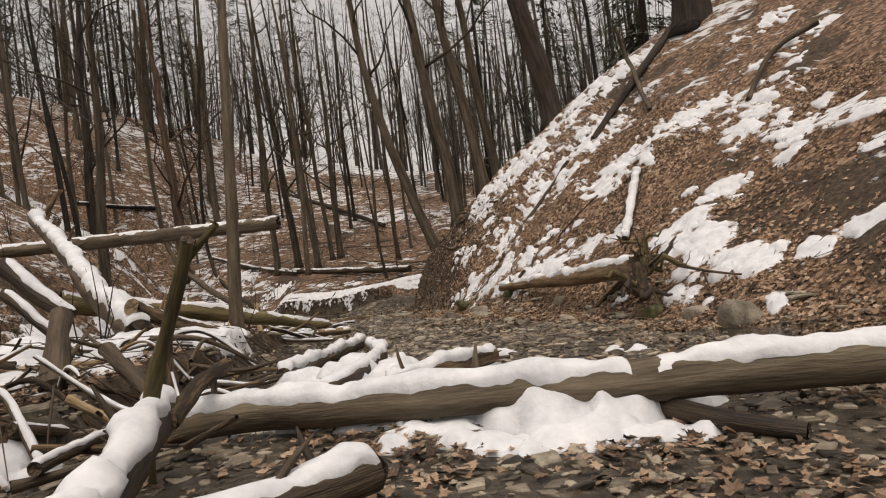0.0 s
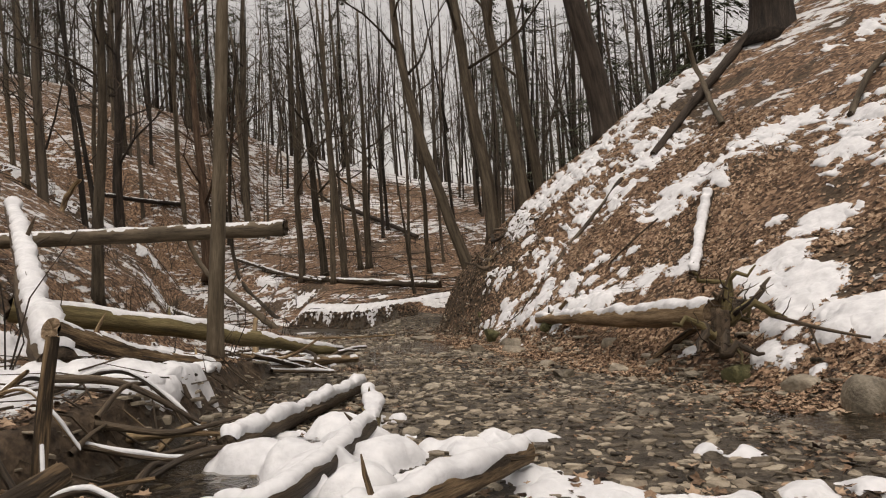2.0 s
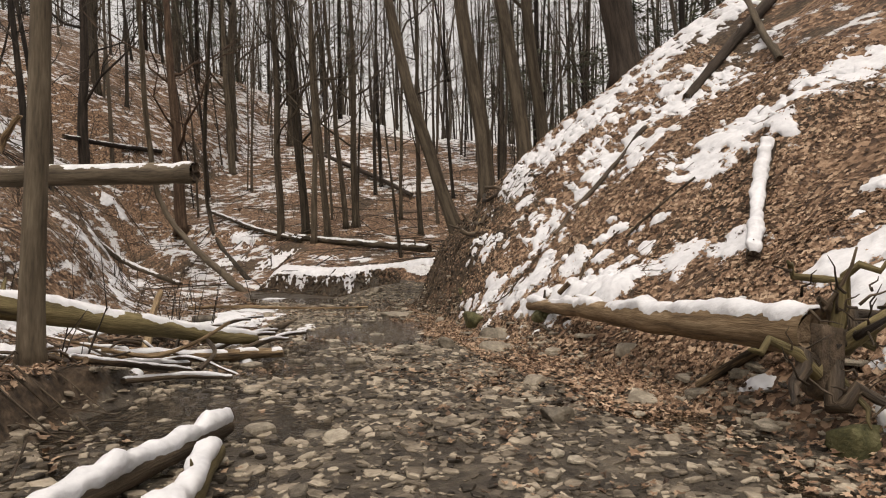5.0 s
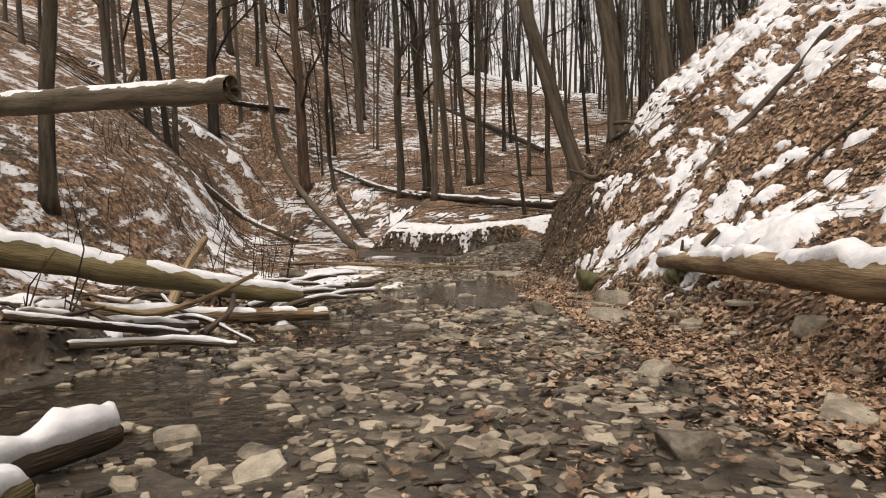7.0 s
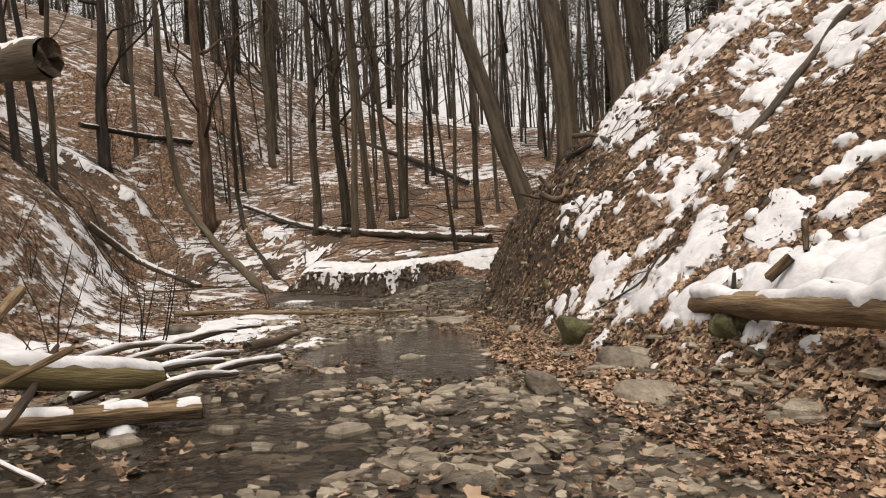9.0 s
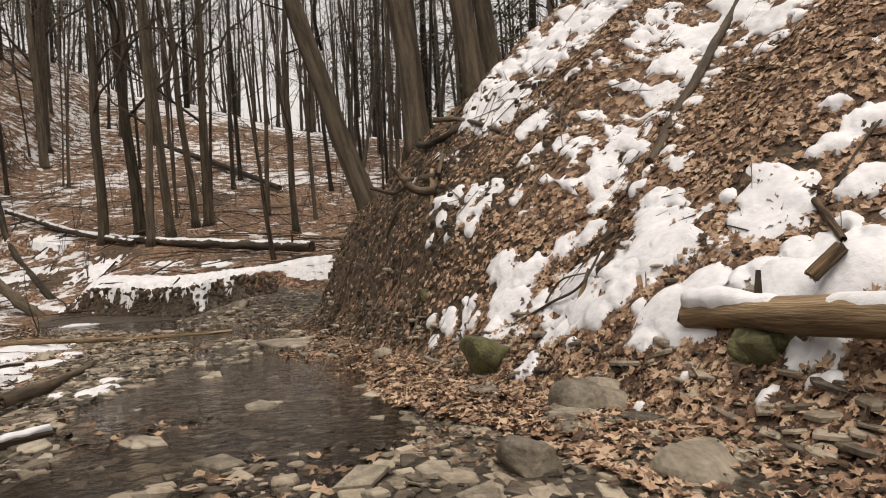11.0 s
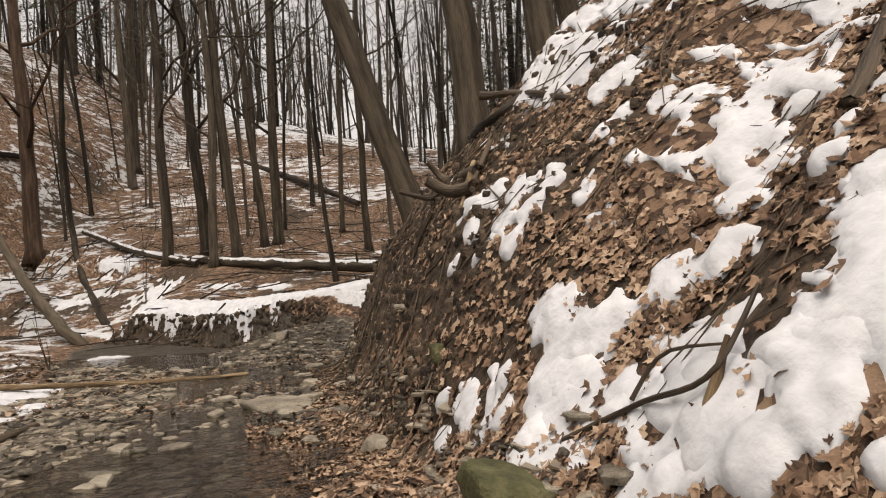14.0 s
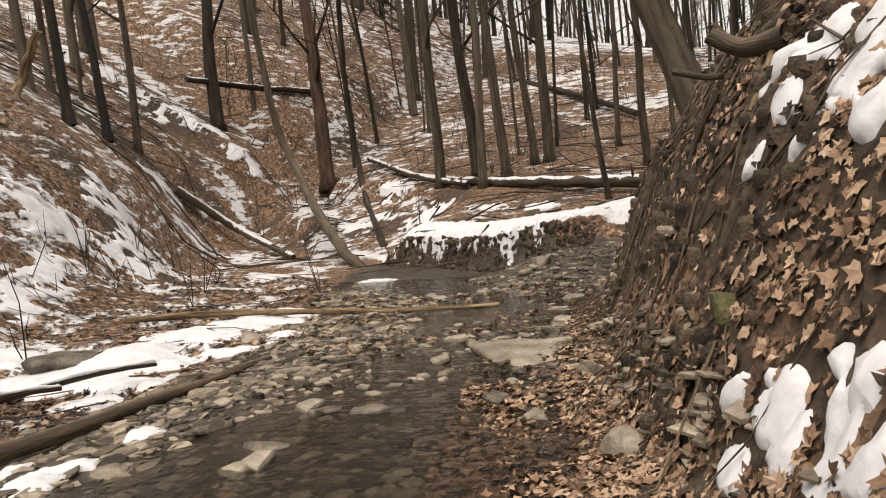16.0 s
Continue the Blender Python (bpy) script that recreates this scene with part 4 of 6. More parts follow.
branch([(0.70, 27.48, 2.19), (0.62, 25.19, 1.97), (1.04, 24.88, 2.24)], 0.070, 0.041, "exposed root at the lip of the bank", WOOD_WET, 0)
branch([(-0.38, 26.02, 1.32), (-0.02, 25.88, 1.21), (0.16, 25.46, 1.30)], 0.035, 0.025, "exposed root at the lip of the bank", WOOD_WET, 0)
log([(-0.14, 23.68, 1.22), (0.05, 23.64, 1.11), (0.26, 23.33, 1.11)], 0.049, 0.077, "weathered root crown at the lip of the bank", WOOD_WET, 0.02)
branch([(0.40, 24.56, 1.47), (0.15, 23.30, 0.97), (0.04, 23.12, 0.70)], 0.036, 0.020, "hanging root on the eroded bank", WOOD, 0)
branch([(-0.06, 24.85, 0.98), (-0.22, 24.93, 0.64), (-0.36, 24.97, 0.25)], 0.028, 0.019, "hanging root on the eroded bank", WOOD_WET, 0)
branch([(-0.65, 23.52, -0.59), (-0.88, 24.08, -0.92), (-0.86, 23.32, -0.96)], 0.015, 0.009, "hanging root on the eroded bank", WOOD_WET, 0)
# boulders and loose stones on the banks
boulder((2.82, 8.94, -0.20), 0.51, 0.46, STONE, "smooth grey boulder at the foot of the slope")
boulder((2.44, 11.17, -0.28), 0.42, 0.27, MOSS, "mossy rounded rock beside the root plate")
boulder((2.61, 10.01, -0.20), 0.36, 0.24, STONE, "brown rounded rock at the water edge")
boulder((0.02, 20.17, -0.66), 0.48, 0.34, MOSS, "angular block of green mossy rock")
boulder((0.40, 18.64, -0.67), 0.43, 0.27, STONE, "rounded grey rock among leaves")
boulder((-0.05, 17.78, -0.58), 0.38, 0.08, STONE, "flat slab of grey shale")
boulder((-0.55, 17.26, -0.57), 0.28, 0.24, STONE, "upright slab of pale shale")
boulder((0.20, 17.02, -0.58), 0.45, 0.20, STONE, "flat rounded grey rock among leaves")
boulder((1.05, 17.76, -0.18), 0.33, 0.20, MOSS, "mossy rock under the fallen trunk")
boulder((1.02, 17.73, -0.23), 0.28, 0.26, MOSS, "mossy rock under the fallen trunk")
boulder((0.38, 18.54, -0.67), 0.55, 0.29, STONE, "large rounded grey rock among leaves")
boulder((1.68, 14.89, -0.23), 0.32, 0.18, STONE, "dark rock at the edge of the gravel")
boulder((1.42, 13.31, -0.47), 0.41, 0.12, STONE, "pale flat slab at the water edge")
boulder((0.39, 14.15, -0.46), 0.35, 0.15, STONE, "grey flat slab in the creek")
boulder((-1.79, 12.09, -0.41), 0.25, 0.07, STONE, "grey flat slab in the creek")
boulder((0.34, 12.26, -0.33), 0.26, 0.18, STONE, "pale broken slab on the gravel")
boulder((-2.65, 22.37, -1.04), 0.29, 0.16, STONE, "rounded grey rock on the gravel")
boulder((-2.60, 22.03, -1.00), 0.18, 0.12, STONE, "rounded grey rock on the gravel")
boulder((-1.61, 24.67, -1.14), 0.30, 0.11, STONE, "flat pale stone in the shallow water")
boulder((-1.85, 25.06, -1.16), 0.77, 0.15, STONE, "flat grey slab in the shallow water")
boulder((-6.92, 24.81, -1.21), 0.68, 0.31, STONE, "grey rock bedded in snow")
boulder((-5.73, 26.65, -1.30), 0.27, 0.15, STONE, "grey rock bedded in snow")
boulder((-0.66, 22.46, -0.95), 0.27, 0.22, STONE, "brown rock at the foot of the eroded bank")
boulder((-0.17, 22.25, -0.29), 0.16, 0.16, MOSS, "greenish rock in the eroded bank")
boulder((-3.11, 32.41, -1.63), 0.48, 0.32, STONE, "grey rock at the water edge")
# snow lying in patches: blobs of x, y, radius; depth
snow_patch([(0.43, 21.09, 0.22), (0.54, 20.71, 0.23), (0.35, 20.77, 0.21), (0.56, 20.18, 0.22), (0.88, 20.49, 0.20), (1.09, 20.26, 0.20), (1.28, 20.50, 0.13), (-0.04, 21.59, 0.18), (0.15, 21.28, 0.14), (-0.18, 21.93, 0.12), (0.17, 20.57, 0.15), (0.64, 20.68, 0.16)], 0.060, "clean snow patch on the leafy slope", 0.16)
snow_patch([(1.41, 19.72, 0.19), (1.24, 19.54, 0.20), (1.16, 19.21, 0.19), (0.95, 19.26, 0.19), (0.79, 19.23, 0.19), (0.66, 19.32, 0.19), (0.53, 19.61, 0.20), (0.41, 19.76, 0.13), (0.49, 19.38, 0.10), (1.42, 20.06, 0.12), (0.88, 19.45, 0.17)], 0.060, "tongue of deep snow running down the slope", 0.16)
snow_patch([(0.26, 19.73, 0.15), (0.18, 19.76, 0.11), (0.51, 18.29, 0.05), (0.73, 18.12, 0.05)], 0.060, "small snow patch among the leaves")
snow_patch([(0.88, 18.39, 0.16), (0.75, 18.67, 0.15), (0.87, 18.59, 0.15), (0.94, 18.22, 0.14), (0.84, 18.91, 0.08)], 0.060, "snow patch at the tip of the fallen trunk")
snow_patch([(1.11, 18.41, 0.08), (1.22, 18.28, 0.11), (1.35, 18.20, 0.15), (1.52, 18.05, 0.16), (1.69, 17.93, 0.18), (1.56, 18.18, 0.11), (1.91, 17.77, 0.22), (2.11, 17.67, 0.23), (1.65, 17.52, 0.21), (1.48, 17.72, 0.14), (2.08, 17.40, 0.22), (1.74, 17.20, 0.17), (1.87, 18.03, 0.11)], 0.090, "broad snow drift behind the fallen trunk")
snow_patch([(2.22, 18.56, 0.13), (2.41, 18.57, 0.16), (2.56, 18.50, 0.14), (2.45, 18.79, 0.12), (2.08, 18.63, 0.07), (2.06, 18.21, 0.15), (2.20, 18.16, 0.16), (1.98, 18.27, 0.08), (1.90, 18.76, 0.06), (1.62, 18.96, 0.08)], 0.060, "snow patch high on the leafy slope")
snow_patch([(2.65, 18.19, 0.06), (2.76, 18.07, 0.09), (2.97, 17.93, 0.13), (3.06, 17.84, 0.12), (2.57, 17.99, 0.08), (2.45, 17.59, 0.15), (2.32, 17.64, 0.11), (2.25, 17.76, 0.08)], 0.060, "snow patch high on the leafy slope")
snow_patch([(1.13, 17.58, 0.11), (1.20, 17.45, 0.13), (1.08, 17.55, 0.09), (1.08, 17.28, 0.08), (1.04, 17.38, 0.05), (0.88, 17.54, 0.08), (1.29, 16.91, 0.11)], 0.060, "snow patch below the fallen trunk")
snow_patch([(1.43, 22.62, 0.20), (1.24, 22.69, 0.18), (1.50, 21.60, 0.18), (1.45, 21.90, 0.13), (1.08, 22.14, 0.12), (1.21, 22.12, 0.10), (1.05, 23.39, 0.11), (1.67, 20.64, 0.13), (1.79, 20.17, 0.11), (1.59, 20.15, 0.08)], 0.040, "small snow patches on the eroded slope")
snow_patch([(2.69, 21.67, 0.24), (2.56, 21.70, 0.17), (2.88, 21.61, 0.14), (3.00, 21.16, 0.11), (2.32, 20.55, 0.11), (2.63, 20.88, 0.08), (3.64, 21.53, 0.19), (3.49, 21.17, 0.13), (3.36, 21.50, 0.11)], 0.050, "snow lodged along the dark root")
snow_patch([(4.59, 13.65, 0.32), (3.94, 12.96, 0.28), (3.57, 12.57, 0.31), (3.67, 11.88, 0.34), (3.64, 11.10, 0.31), (3.53, 10.32, 0.27), (3.80, 10.17, 0.22), (3.15, 11.22, 0.19), (2.85, 11.31, 0.19), (2.81, 10.71, 0.20), (2.88, 10.18, 0.15), (4.71, 14.78, 0.20), (4.11, 14.15, 0.14), (4.09, 10.22, 0.19)], 0.080, "snow drift around the root plate")
snow_patch([(3.31, 9.08, 0.16), (2.26, 12.57, 0.15), (2.69, 14.12, 0.14)], 0.060, "small snow patch among the leaves")
snow_patch([(4.32, 9.69, 0.33), (4.85, 9.29, 0.31), (3.31, 8.93, 0.26), (4.98, 9.10, 0.25)], 0.060, "snow patch on the leafy slope")
snow_patch([(-1.73, 4.49, 0.21), (-1.50, 4.52, 0.22), (-1.89, 4.26, 0.13), (-1.25, 4.61, 0.19), (-0.37, 4.34, 0.20), (-0.41, 4.89, 0.22), (-0.59, 5.45, 0.27), (-0.25, 4.15, 0.11), (-0.92, 4.70, 0.22), (-0.79, 4.21, 0.15)], 0.060, "trodden snow beside the fallen logs")
snow_patch([(-0.70, 6.72, 0.30), (-0.36, 6.42, 0.29), (-0.17, 6.02, 0.27), (-1.00, 6.10, 0.29), (-0.72, 5.73, 0.27), (-1.20, 5.60, 0.23), (0.01, 5.83, 0.23), (0.57, 7.49, 0.14), (0.81, 7.38, 0.13), (-0.61, 8.02, 0.18)], 0.060, "trodden snow on the stones")
snow_patch([(-2.03, 9.51, 0.13), (-2.05, 8.58, 0.15), (-2.24, 7.69, 0.17), (-2.30, 6.74, 0.14), (-1.65, 6.86, 0.10)], 0.060, "snow on the driftwood in the creek")
snow_patch([(-6.37, 28.18, 0.62), (-6.51, 27.52, 0.67), (-6.58, 26.73, 0.71), (-6.45, 25.66, 0.64), (-6.27, 24.95, 0.60), (-6.32, 24.39, 0.42), (-6.72, 24.34, 0.43), (-5.78, 25.25, 0.47), (-5.51, 24.37, 0.39), (-5.52, 23.83, 0.31), (-8.21, 25.32, 0.52), (-5.55, 25.93, 0.42), (-5.44, 26.99, 0.40)], 0.060, "flat sheet of snow on the gravel bar")
snow_patch([(-3.77, 22.63, 0.15), (-3.71, 21.78, 0.20), (-3.62, 21.96, 0.13), (-4.11, 21.97, 0.11)], 0.040, "melting snow patch on the gravel bar")
snow_patch([(-5.57, 9.26, 0.60), (-5.00, 9.29, 0.48), (-4.60, 9.60, 0.39), (-4.15, 9.73, 0.35), (-9.91, 17.43, 0.82), (-6.93, 10.70, 0.73), (-9.49, 17.97, 0.62), (-8.69, 22.05, 0.89), (-5.39, 8.40, 0.36)], 0.120, "thick snow shelf on the creek bank")
snow_patch([(-4.27, 10.96, 0.30), (-4.35, 11.65, 0.27), (-9.03, 20.82, 0.59)], 0.120, "thick snow shelf on the creek bank")
snow_patch([(-7.35, 10.30, 0.59), (-5.82, 7.21, 0.43), (-7.14, 10.87, 0.41), (-4.41, 4.76, 0.23), (-4.51, 4.68, 0.19), (-9.61, 19.42, 0.70), (-4.92, 7.24, 0.23), (-4.50, 9.03, 0.38), (-4.16, 9.37, 0.33)], 0.080, "snow heaped between the piled logs")
snow_patch([(-6.63, 22.15, 0.44), (-6.77, 24.51, 0.54), (-6.17, 25.17, 0.55), (-6.39, 28.60, 0.61), (-7.17, 33.83, 0.55), (-4.28, 18.19, 0.24), (-7.30, 22.74, 0.36), (-4.82, 16.59, 0.19), (-5.42, 16.37, 0.16), (-7.66, 17.15, 0.33), (-6.73, 16.56, 0.24)], 0.070, "snow lying on the driftwood heap")
snow_patch([(-7.32, 16.85, 0.36), (-6.08, 15.87, 0.23), (-4.36, 14.59, 0.11), (-3.54, 16.48, 0.12)], 0.070, "snow lying on the driftwood heap")
snow_patch([(-8.30, 38.41, 0.50), (-7.90, 38.17, 0.50), (-7.50, 37.93, 0.50), (-7.10, 37.69, 0.50), (-6.70, 37.45, 0.50), (-6.30, 37.21, 0.50), (-5.90, 36.97, 0.50), (-5.50, 36.73, 0.50), (-5.10, 36.49, 0.50), (-4.70, 36.31, 0.50), (-4.30, 36.15, 0.50), (-3.90, 35.99, 0.50), (-3.50, 35.83, 0.50), (-3.10, 35.67, 0.50), (-2.70, 35.51, 0.50), (-2.30, 35.35, 0.50), (-1.90, 35.19, 0.50), (-1.50, 35.03, 0.50), (-1.10, 34.87, 0.50)], 0.10, "smooth snow on top of the undercut bank")
snow_patch([(-0.20, 21.65, 0.11), (-0.04, 21.45, 0.12), (0.09, 21.28, 0.11), (0.11, 21.01, 0.11), (0.00, 21.20, 0.12), (0.12, 21.46, 0.07), (0.15, 21.26, 0.08), (-0.05, 21.74, 0.05), (-0.25, 22.08, 0.04)], 0.030, "clean snow patch low on the eroded slope")
snow_patch([(1.51, 24.72, 0.31), (1.95, 24.47, 0.40), (2.27, 23.98, 0.39), (2.68, 23.72, 0.39), (3.10, 23.48, 0.39), (3.43, 23.12, 0.39), (3.76, 22.79, 0.39), (1.94, 22.91, 0.23), (1.75, 23.56, 0.24), (2.32, 22.71, 0.27), (2.69, 22.52, 0.27), (3.76, 22.09, 0.24), (1.24, 24.97, 0.18)], 0.050, "thin broken snow along the crest of the spur", 1.5)
snow_patch([(0.34, 22.86, 0.24), (0.57, 22.53, 0.24), (0.75, 22.10, 0.19), (0.18, 22.76, 0.17), (0.30, 22.30, 0.19), (0.15, 22.44, 0.13), (0.02, 22.67, 0.10)], 0.040, "thin broken snow on the eroded slope", 0.8)
snow_patch([(7.51, 24.43, 0.61), (6.44, 24.01, 0.68), (5.60, 24.15, 0.68), (4.91, 24.20, 0.67), (4.09, 23.77, 0.65), (3.25, 23.83, 0.64), (4.69, 22.36, 0.52), (3.83, 22.17, 0.51), (5.79, 21.83, 0.52), (6.56, 21.76, 0.44)], 0.050, "thin broken snow near the ridge", 1.1)
snow_patch([(2.52, 24.52, 0.66), (1.69, 24.86, 0.57), (3.06, 22.24, 0.47), (2.43, 21.50, 0.40), (1.77, 22.05, 0.41), (1.18, 25.02, 0.34), (3.25, 20.55, 0.38)], 0.050, "thin broken snow on the shaded slope", 1.0)
snow_patch([(1.07, 19.25, 0.39), (0.75, 19.83, 0.36), (0.42, 20.59, 0.30), (1.39, 19.61, 0.31), (2.72, 17.58, 0.23), (1.82, 17.81, 0.32), (1.70, 19.86, 0.26)], 0.040, "thin snow at the foot of the slope", 0.6)
snow_patch([(6.53, 18.27, 0.56), (6.91, 17.76, 0.55), (5.89, 18.59, 0.47), (4.85, 18.64, 0.54), (4.40, 19.25, 0.47), (5.23, 18.29, 0.42), (6.32, 15.54, 0.32)], 0.050, "broken snow across the leafy slope", 0.7)
snow_patch([(6.76, 15.36, 0.48), (6.73, 14.42, 0.45), (6.79, 13.58, 0.40), (6.18, 13.14, 0.30), (6.33, 14.42, 0.32), (7.23, 13.76, 0.35)], 0.050, "broken snow across the leafy slope", 0.6)
snow_patch([(8.07, 17.73, 0.39), (8.17, 16.07, 0.36), (7.76, 16.16, 0.30), (11.01, 21.25, 0.51), (9.84, 17.27, 0.41)], 0.050, "broken snow high on the leafy slope", 0.6)
snow_patch([(6.94, 12.82, 0.69), (6.78, 11.62, 0.52), (6.53, 13.13, 0.56), (5.98, 12.86, 0.47), (6.09, 10.76, 0.36)], 0.050, "broken snow high on the leafy slope", 0.6)
snow_patch([(1.48, 24.34, 1.14), (2.52, 24.26, 1.34), (3.74, 24.17, 1.46), (4.91, 24.54, 1.41), (6.12, 24.86, 1.25), (2.49, 21.54, 1.00), (3.67, 21.32, 1.18), (4.90, 21.75, 1.23), (1.49, 21.03, 0.81), (6.97, 24.17, 1.03)], 0.045, "broken windblown snow on the shaded slope", 0.95)
snow_patch([(4.36, 18.52, 1.03), (5.27, 18.15, 1.03), (6.33, 17.93, 1.12), (6.83, 16.78, 1.00), (7.11, 15.55, 0.95), (6.35, 13.56, 0.70), (6.24, 15.06, 0.76), (3.74, 18.64, 0.73), (8.78, 17.11, 0.78), (9.59, 19.71, 0.73)], 0.050, "broken windblown snow across the leafy slope", 1.0)
snow_patch([(0.74, 19.77, 0.53), (1.22, 19.27, 0.58), (1.77, 18.64, 0.49), (0.26, 20.59, 0.47), (2.84, 16.58, 0.63), (3.36, 15.79, 0.54), (2.26, 16.97, 0.51)], 0.045, "broken snow at the foot of the slope", 0.5)
snow_patch([(4.07, 13.15, 0.51), (3.49, 12.68, 0.48), (3.66, 11.78, 0.54), (3.64, 10.76, 0.49), (3.57, 10.05, 0.34), (3.34, 10.59, 0.36), (3.22, 11.66, 0.39), (4.96, 13.78, 0.50), (2.78, 11.24, 0.29), (2.91, 10.80, 0.24), (3.51, 13.45, 0.36), (3.95, 12.30, 0.47), (3.82, 10.22, 0.28)], 0.090, "deep snow drift behind the root plate")
snow_patch([(-2.20, 9.22, 0.27), (-1.94, 8.72, 0.24), (-2.28, 8.61, 0.24), (-1.28, 8.08, 0.22), (-1.03, 8.12, 0.22), (-2.48, 8.48, 0.16), (-1.87, 9.45, 0.13), (-1.53, 8.15, 0.15)], 0.080, "snow heaped round the forked driftwood")
snow_patch([(-25.71, 44.15, 1.10), (-24.41, 44.33, 0.94), (-23.26, 44.66, 0.99), (-22.21, 45.13, 1.04), (-21.61, 46.22, 1.05), (-20.65, 46.88, 0.86), (-19.45, 46.74, 0.75), (-18.74, 46.88, 0.65)], 0.060, "snow along a low crest of the left-hand hill", 0.6)
snow_patch([(-12.02, 29.52, 1.12), (-12.99, 32.50, 1.32), (-16.54, 39.54, 1.62), (-10.93, 28.39, 0.89), (-11.81, 31.42, 1.06), (-15.38, 40.13, 1.38), (-9.95, 27.01, 0.56), (-17.55, 39.53, 1.19)], 0.050, "broken snow over the leaves of the bank", 0.9)
snow_patch([(-8.99, 42.79, 1.12), (-11.56, 46.02, 1.30), (-6.18, 40.27, 0.78), (-11.86, 43.18, 1.19), (-14.45, 44.48, 1.03), (-4.45, 39.69, 0.56)], 0.050, "broken snow on the forest floor", 0.7)
snow_patch([(-3.12, 8.34, 0.20), (-2.88, 9.02, 0.22), (-2.54, 9.48, 0.21), (-2.05, 7.97, 0.20), (-1.61, 7.00, 0.19), (-1.22, 7.96, 0.19), (-1.08, 7.40, 0.14), (-2.06, 6.57, 0.14), (-0.85, 7.03, 0.22), (-1.44, 6.47, 0.15), (-2.56, 7.63, 0.14)], 0.090, "snow heaped over the driftwood by the creek")
snow_patch([(-0.86, 6.29, 0.22), (-0.45, 6.46, 0.23), (-0.11, 6.29, 0.22), (0.29, 6.25, 0.20), (0.71, 6.35, 0.21), (-1.22, 6.07, 0.18), (1.16, 6.40, 0.19)], 0.070, "trodden snow behind the fallen log")
snow_patch([(-7.27, 10.70, 0.59), (-9.59, 16.35, 0.91), (-5.25, 9.12, 0.42), (-4.62, 9.16, 0.37), (-4.17, 9.18, 0.31), (-6.17, 8.32, 0.45), (-5.23, 8.41, 0.31), (-9.47, 20.24, 0.66)], 0.120, "thick snow shelf on the creek bank")
snow_patch([(4.31, 13.11, 0.36), (3.95, 12.88, 0.35), (3.54, 12.76, 0.31), (4.87, 13.05, 0.26), (5.42, 13.36, 0.34)], 0.050, "broken snow across the leafy slope", 0.5)


def snow_heap(mounds, label):
    """Snow piled over logs: mounds of x, y, height of the top, radius, melted into one lumpy sheet that meets the ground."""
    COUNT[0] += 1
    s, b = COUNT[0], np.array(mounds)
    m = b[:, 3].max() + 0.05
    X, Y = np.meshgrid(np.arange(b[:, 0].min() - m, b[:, 0].max() + m, 0.026), np.arange(b[:, 1].min() - m, b[:, 1].max() + m, 0.026))
    H, T = height(X, Y), np.zeros(X.shape)
    wob = 1 + 0.3 * vnoise(X, Y, 0.23, s) + 0.16 * vnoise(X, Y, 0.1, s + 1)
    for x, y, z, r in b:
        d = np.hypot(X - x, Y - y) / (r * wob)
        T = T + np.exp(22 * np.clip((z - z_at(x, y)) * (1 - d ** 3), -0.2, 2)) - np.exp(22 * -0.2)
    T = np.log(T + np.exp(-22 * 0.02)) / 22 + 0.024 * vnoise(X, Y, 0.15, s + 2) + 0.01 * vnoise(X, Y, 0.07, s + 3)
    on = T > 0.012
    Z = np.where(on, H + T, H - 0.012)
    cell = on[:-1, :-1] | on[1:, :-1] | on[:-1, 1:] | on[1:, 1:]
    use = np.zeros(X.shape, bool)
    for a in (slice(0, -1), slice(1, None)):
        for c in (slice(0, -1), slice(1, None)):
            use[a, c] |= cell
    idx = -np.ones(X.shape, int)
    idx[use] = np.arange(use.sum())
    f = np.stack([idx[:-1, :-1][cell], idx[:-1, 1:][cell], idx[1:, 1:][cell], idx[1:, :-1][cell]], -1)
    me = bpy.data.meshes.new("snow_heap")
    me.from_pydata(np.stack([X[use], Y[use], Z[use]], -1).tolist(), [], f.tolist())
    me.materials.append(SNOW)
    me.polygons.foreach_set("use_smooth", [True] * len(me.polygons))
    me.update()
    return tagged(new("snow_heap", me), label, "snow", "snow patches", "stuff")


snow_heap([(-1.05, 4.54, 0.28, 0.26), (-0.86, 4.49, 0.35, 0.29), (-0.68, 4.45, 0.37, 0.30), (-0.50, 4.40, 0.36, 0.29), (-0.36, 4.36, 0.32, 0.24), (-0.85, 4.14, 0.10, 0.24), (-0.55, 4.10, 0.12, 0.26), (-0.70, 4.80, 0.20, 0.36), (-0.25, 4.70, 0.20, 0.34), (0.15, 4.62, 0.16, 0.28), (-1.20, 5.00, 0.14, 0.34)], "deep trodden snow heaped over the middle of the fallen log")
snow_patch([(-1.50, 4.16, 0.20), (-1.25, 4.04, 0.26), (-0.95, 4.05, 0.24), (-0.70, 3.96, 0.24), (-0.45, 4.02, 0.26), (-0.20, 3.92, 0.22), (0.02, 3.84, 0.18), (-1.05, 3.84, 0.16)], 0.075, "trodden snow in front of the fallen log", 0.25)
snow_heap([(x - 0.16, y, z_at(x - 0.16, y) + h, r * 0.86) for x, y, h, r in ((-4.17, 9.91, 0.14, 0.36), (-4.45, 9.60, 0.16, 0.38), (-4.81, 9.34, 0.17, 0.40), (-5.02, 8.85, 0.16, 0.36), (-5.15, 8.40, 0.15, 0.36), (-4.12, 10.35, 0.12, 0.28), (-4.65, 10.10, 0.14, 0.42), (-5.25, 9.40, 0.15, 0.42))], "thick snow shelf hanging over the undercut bank")
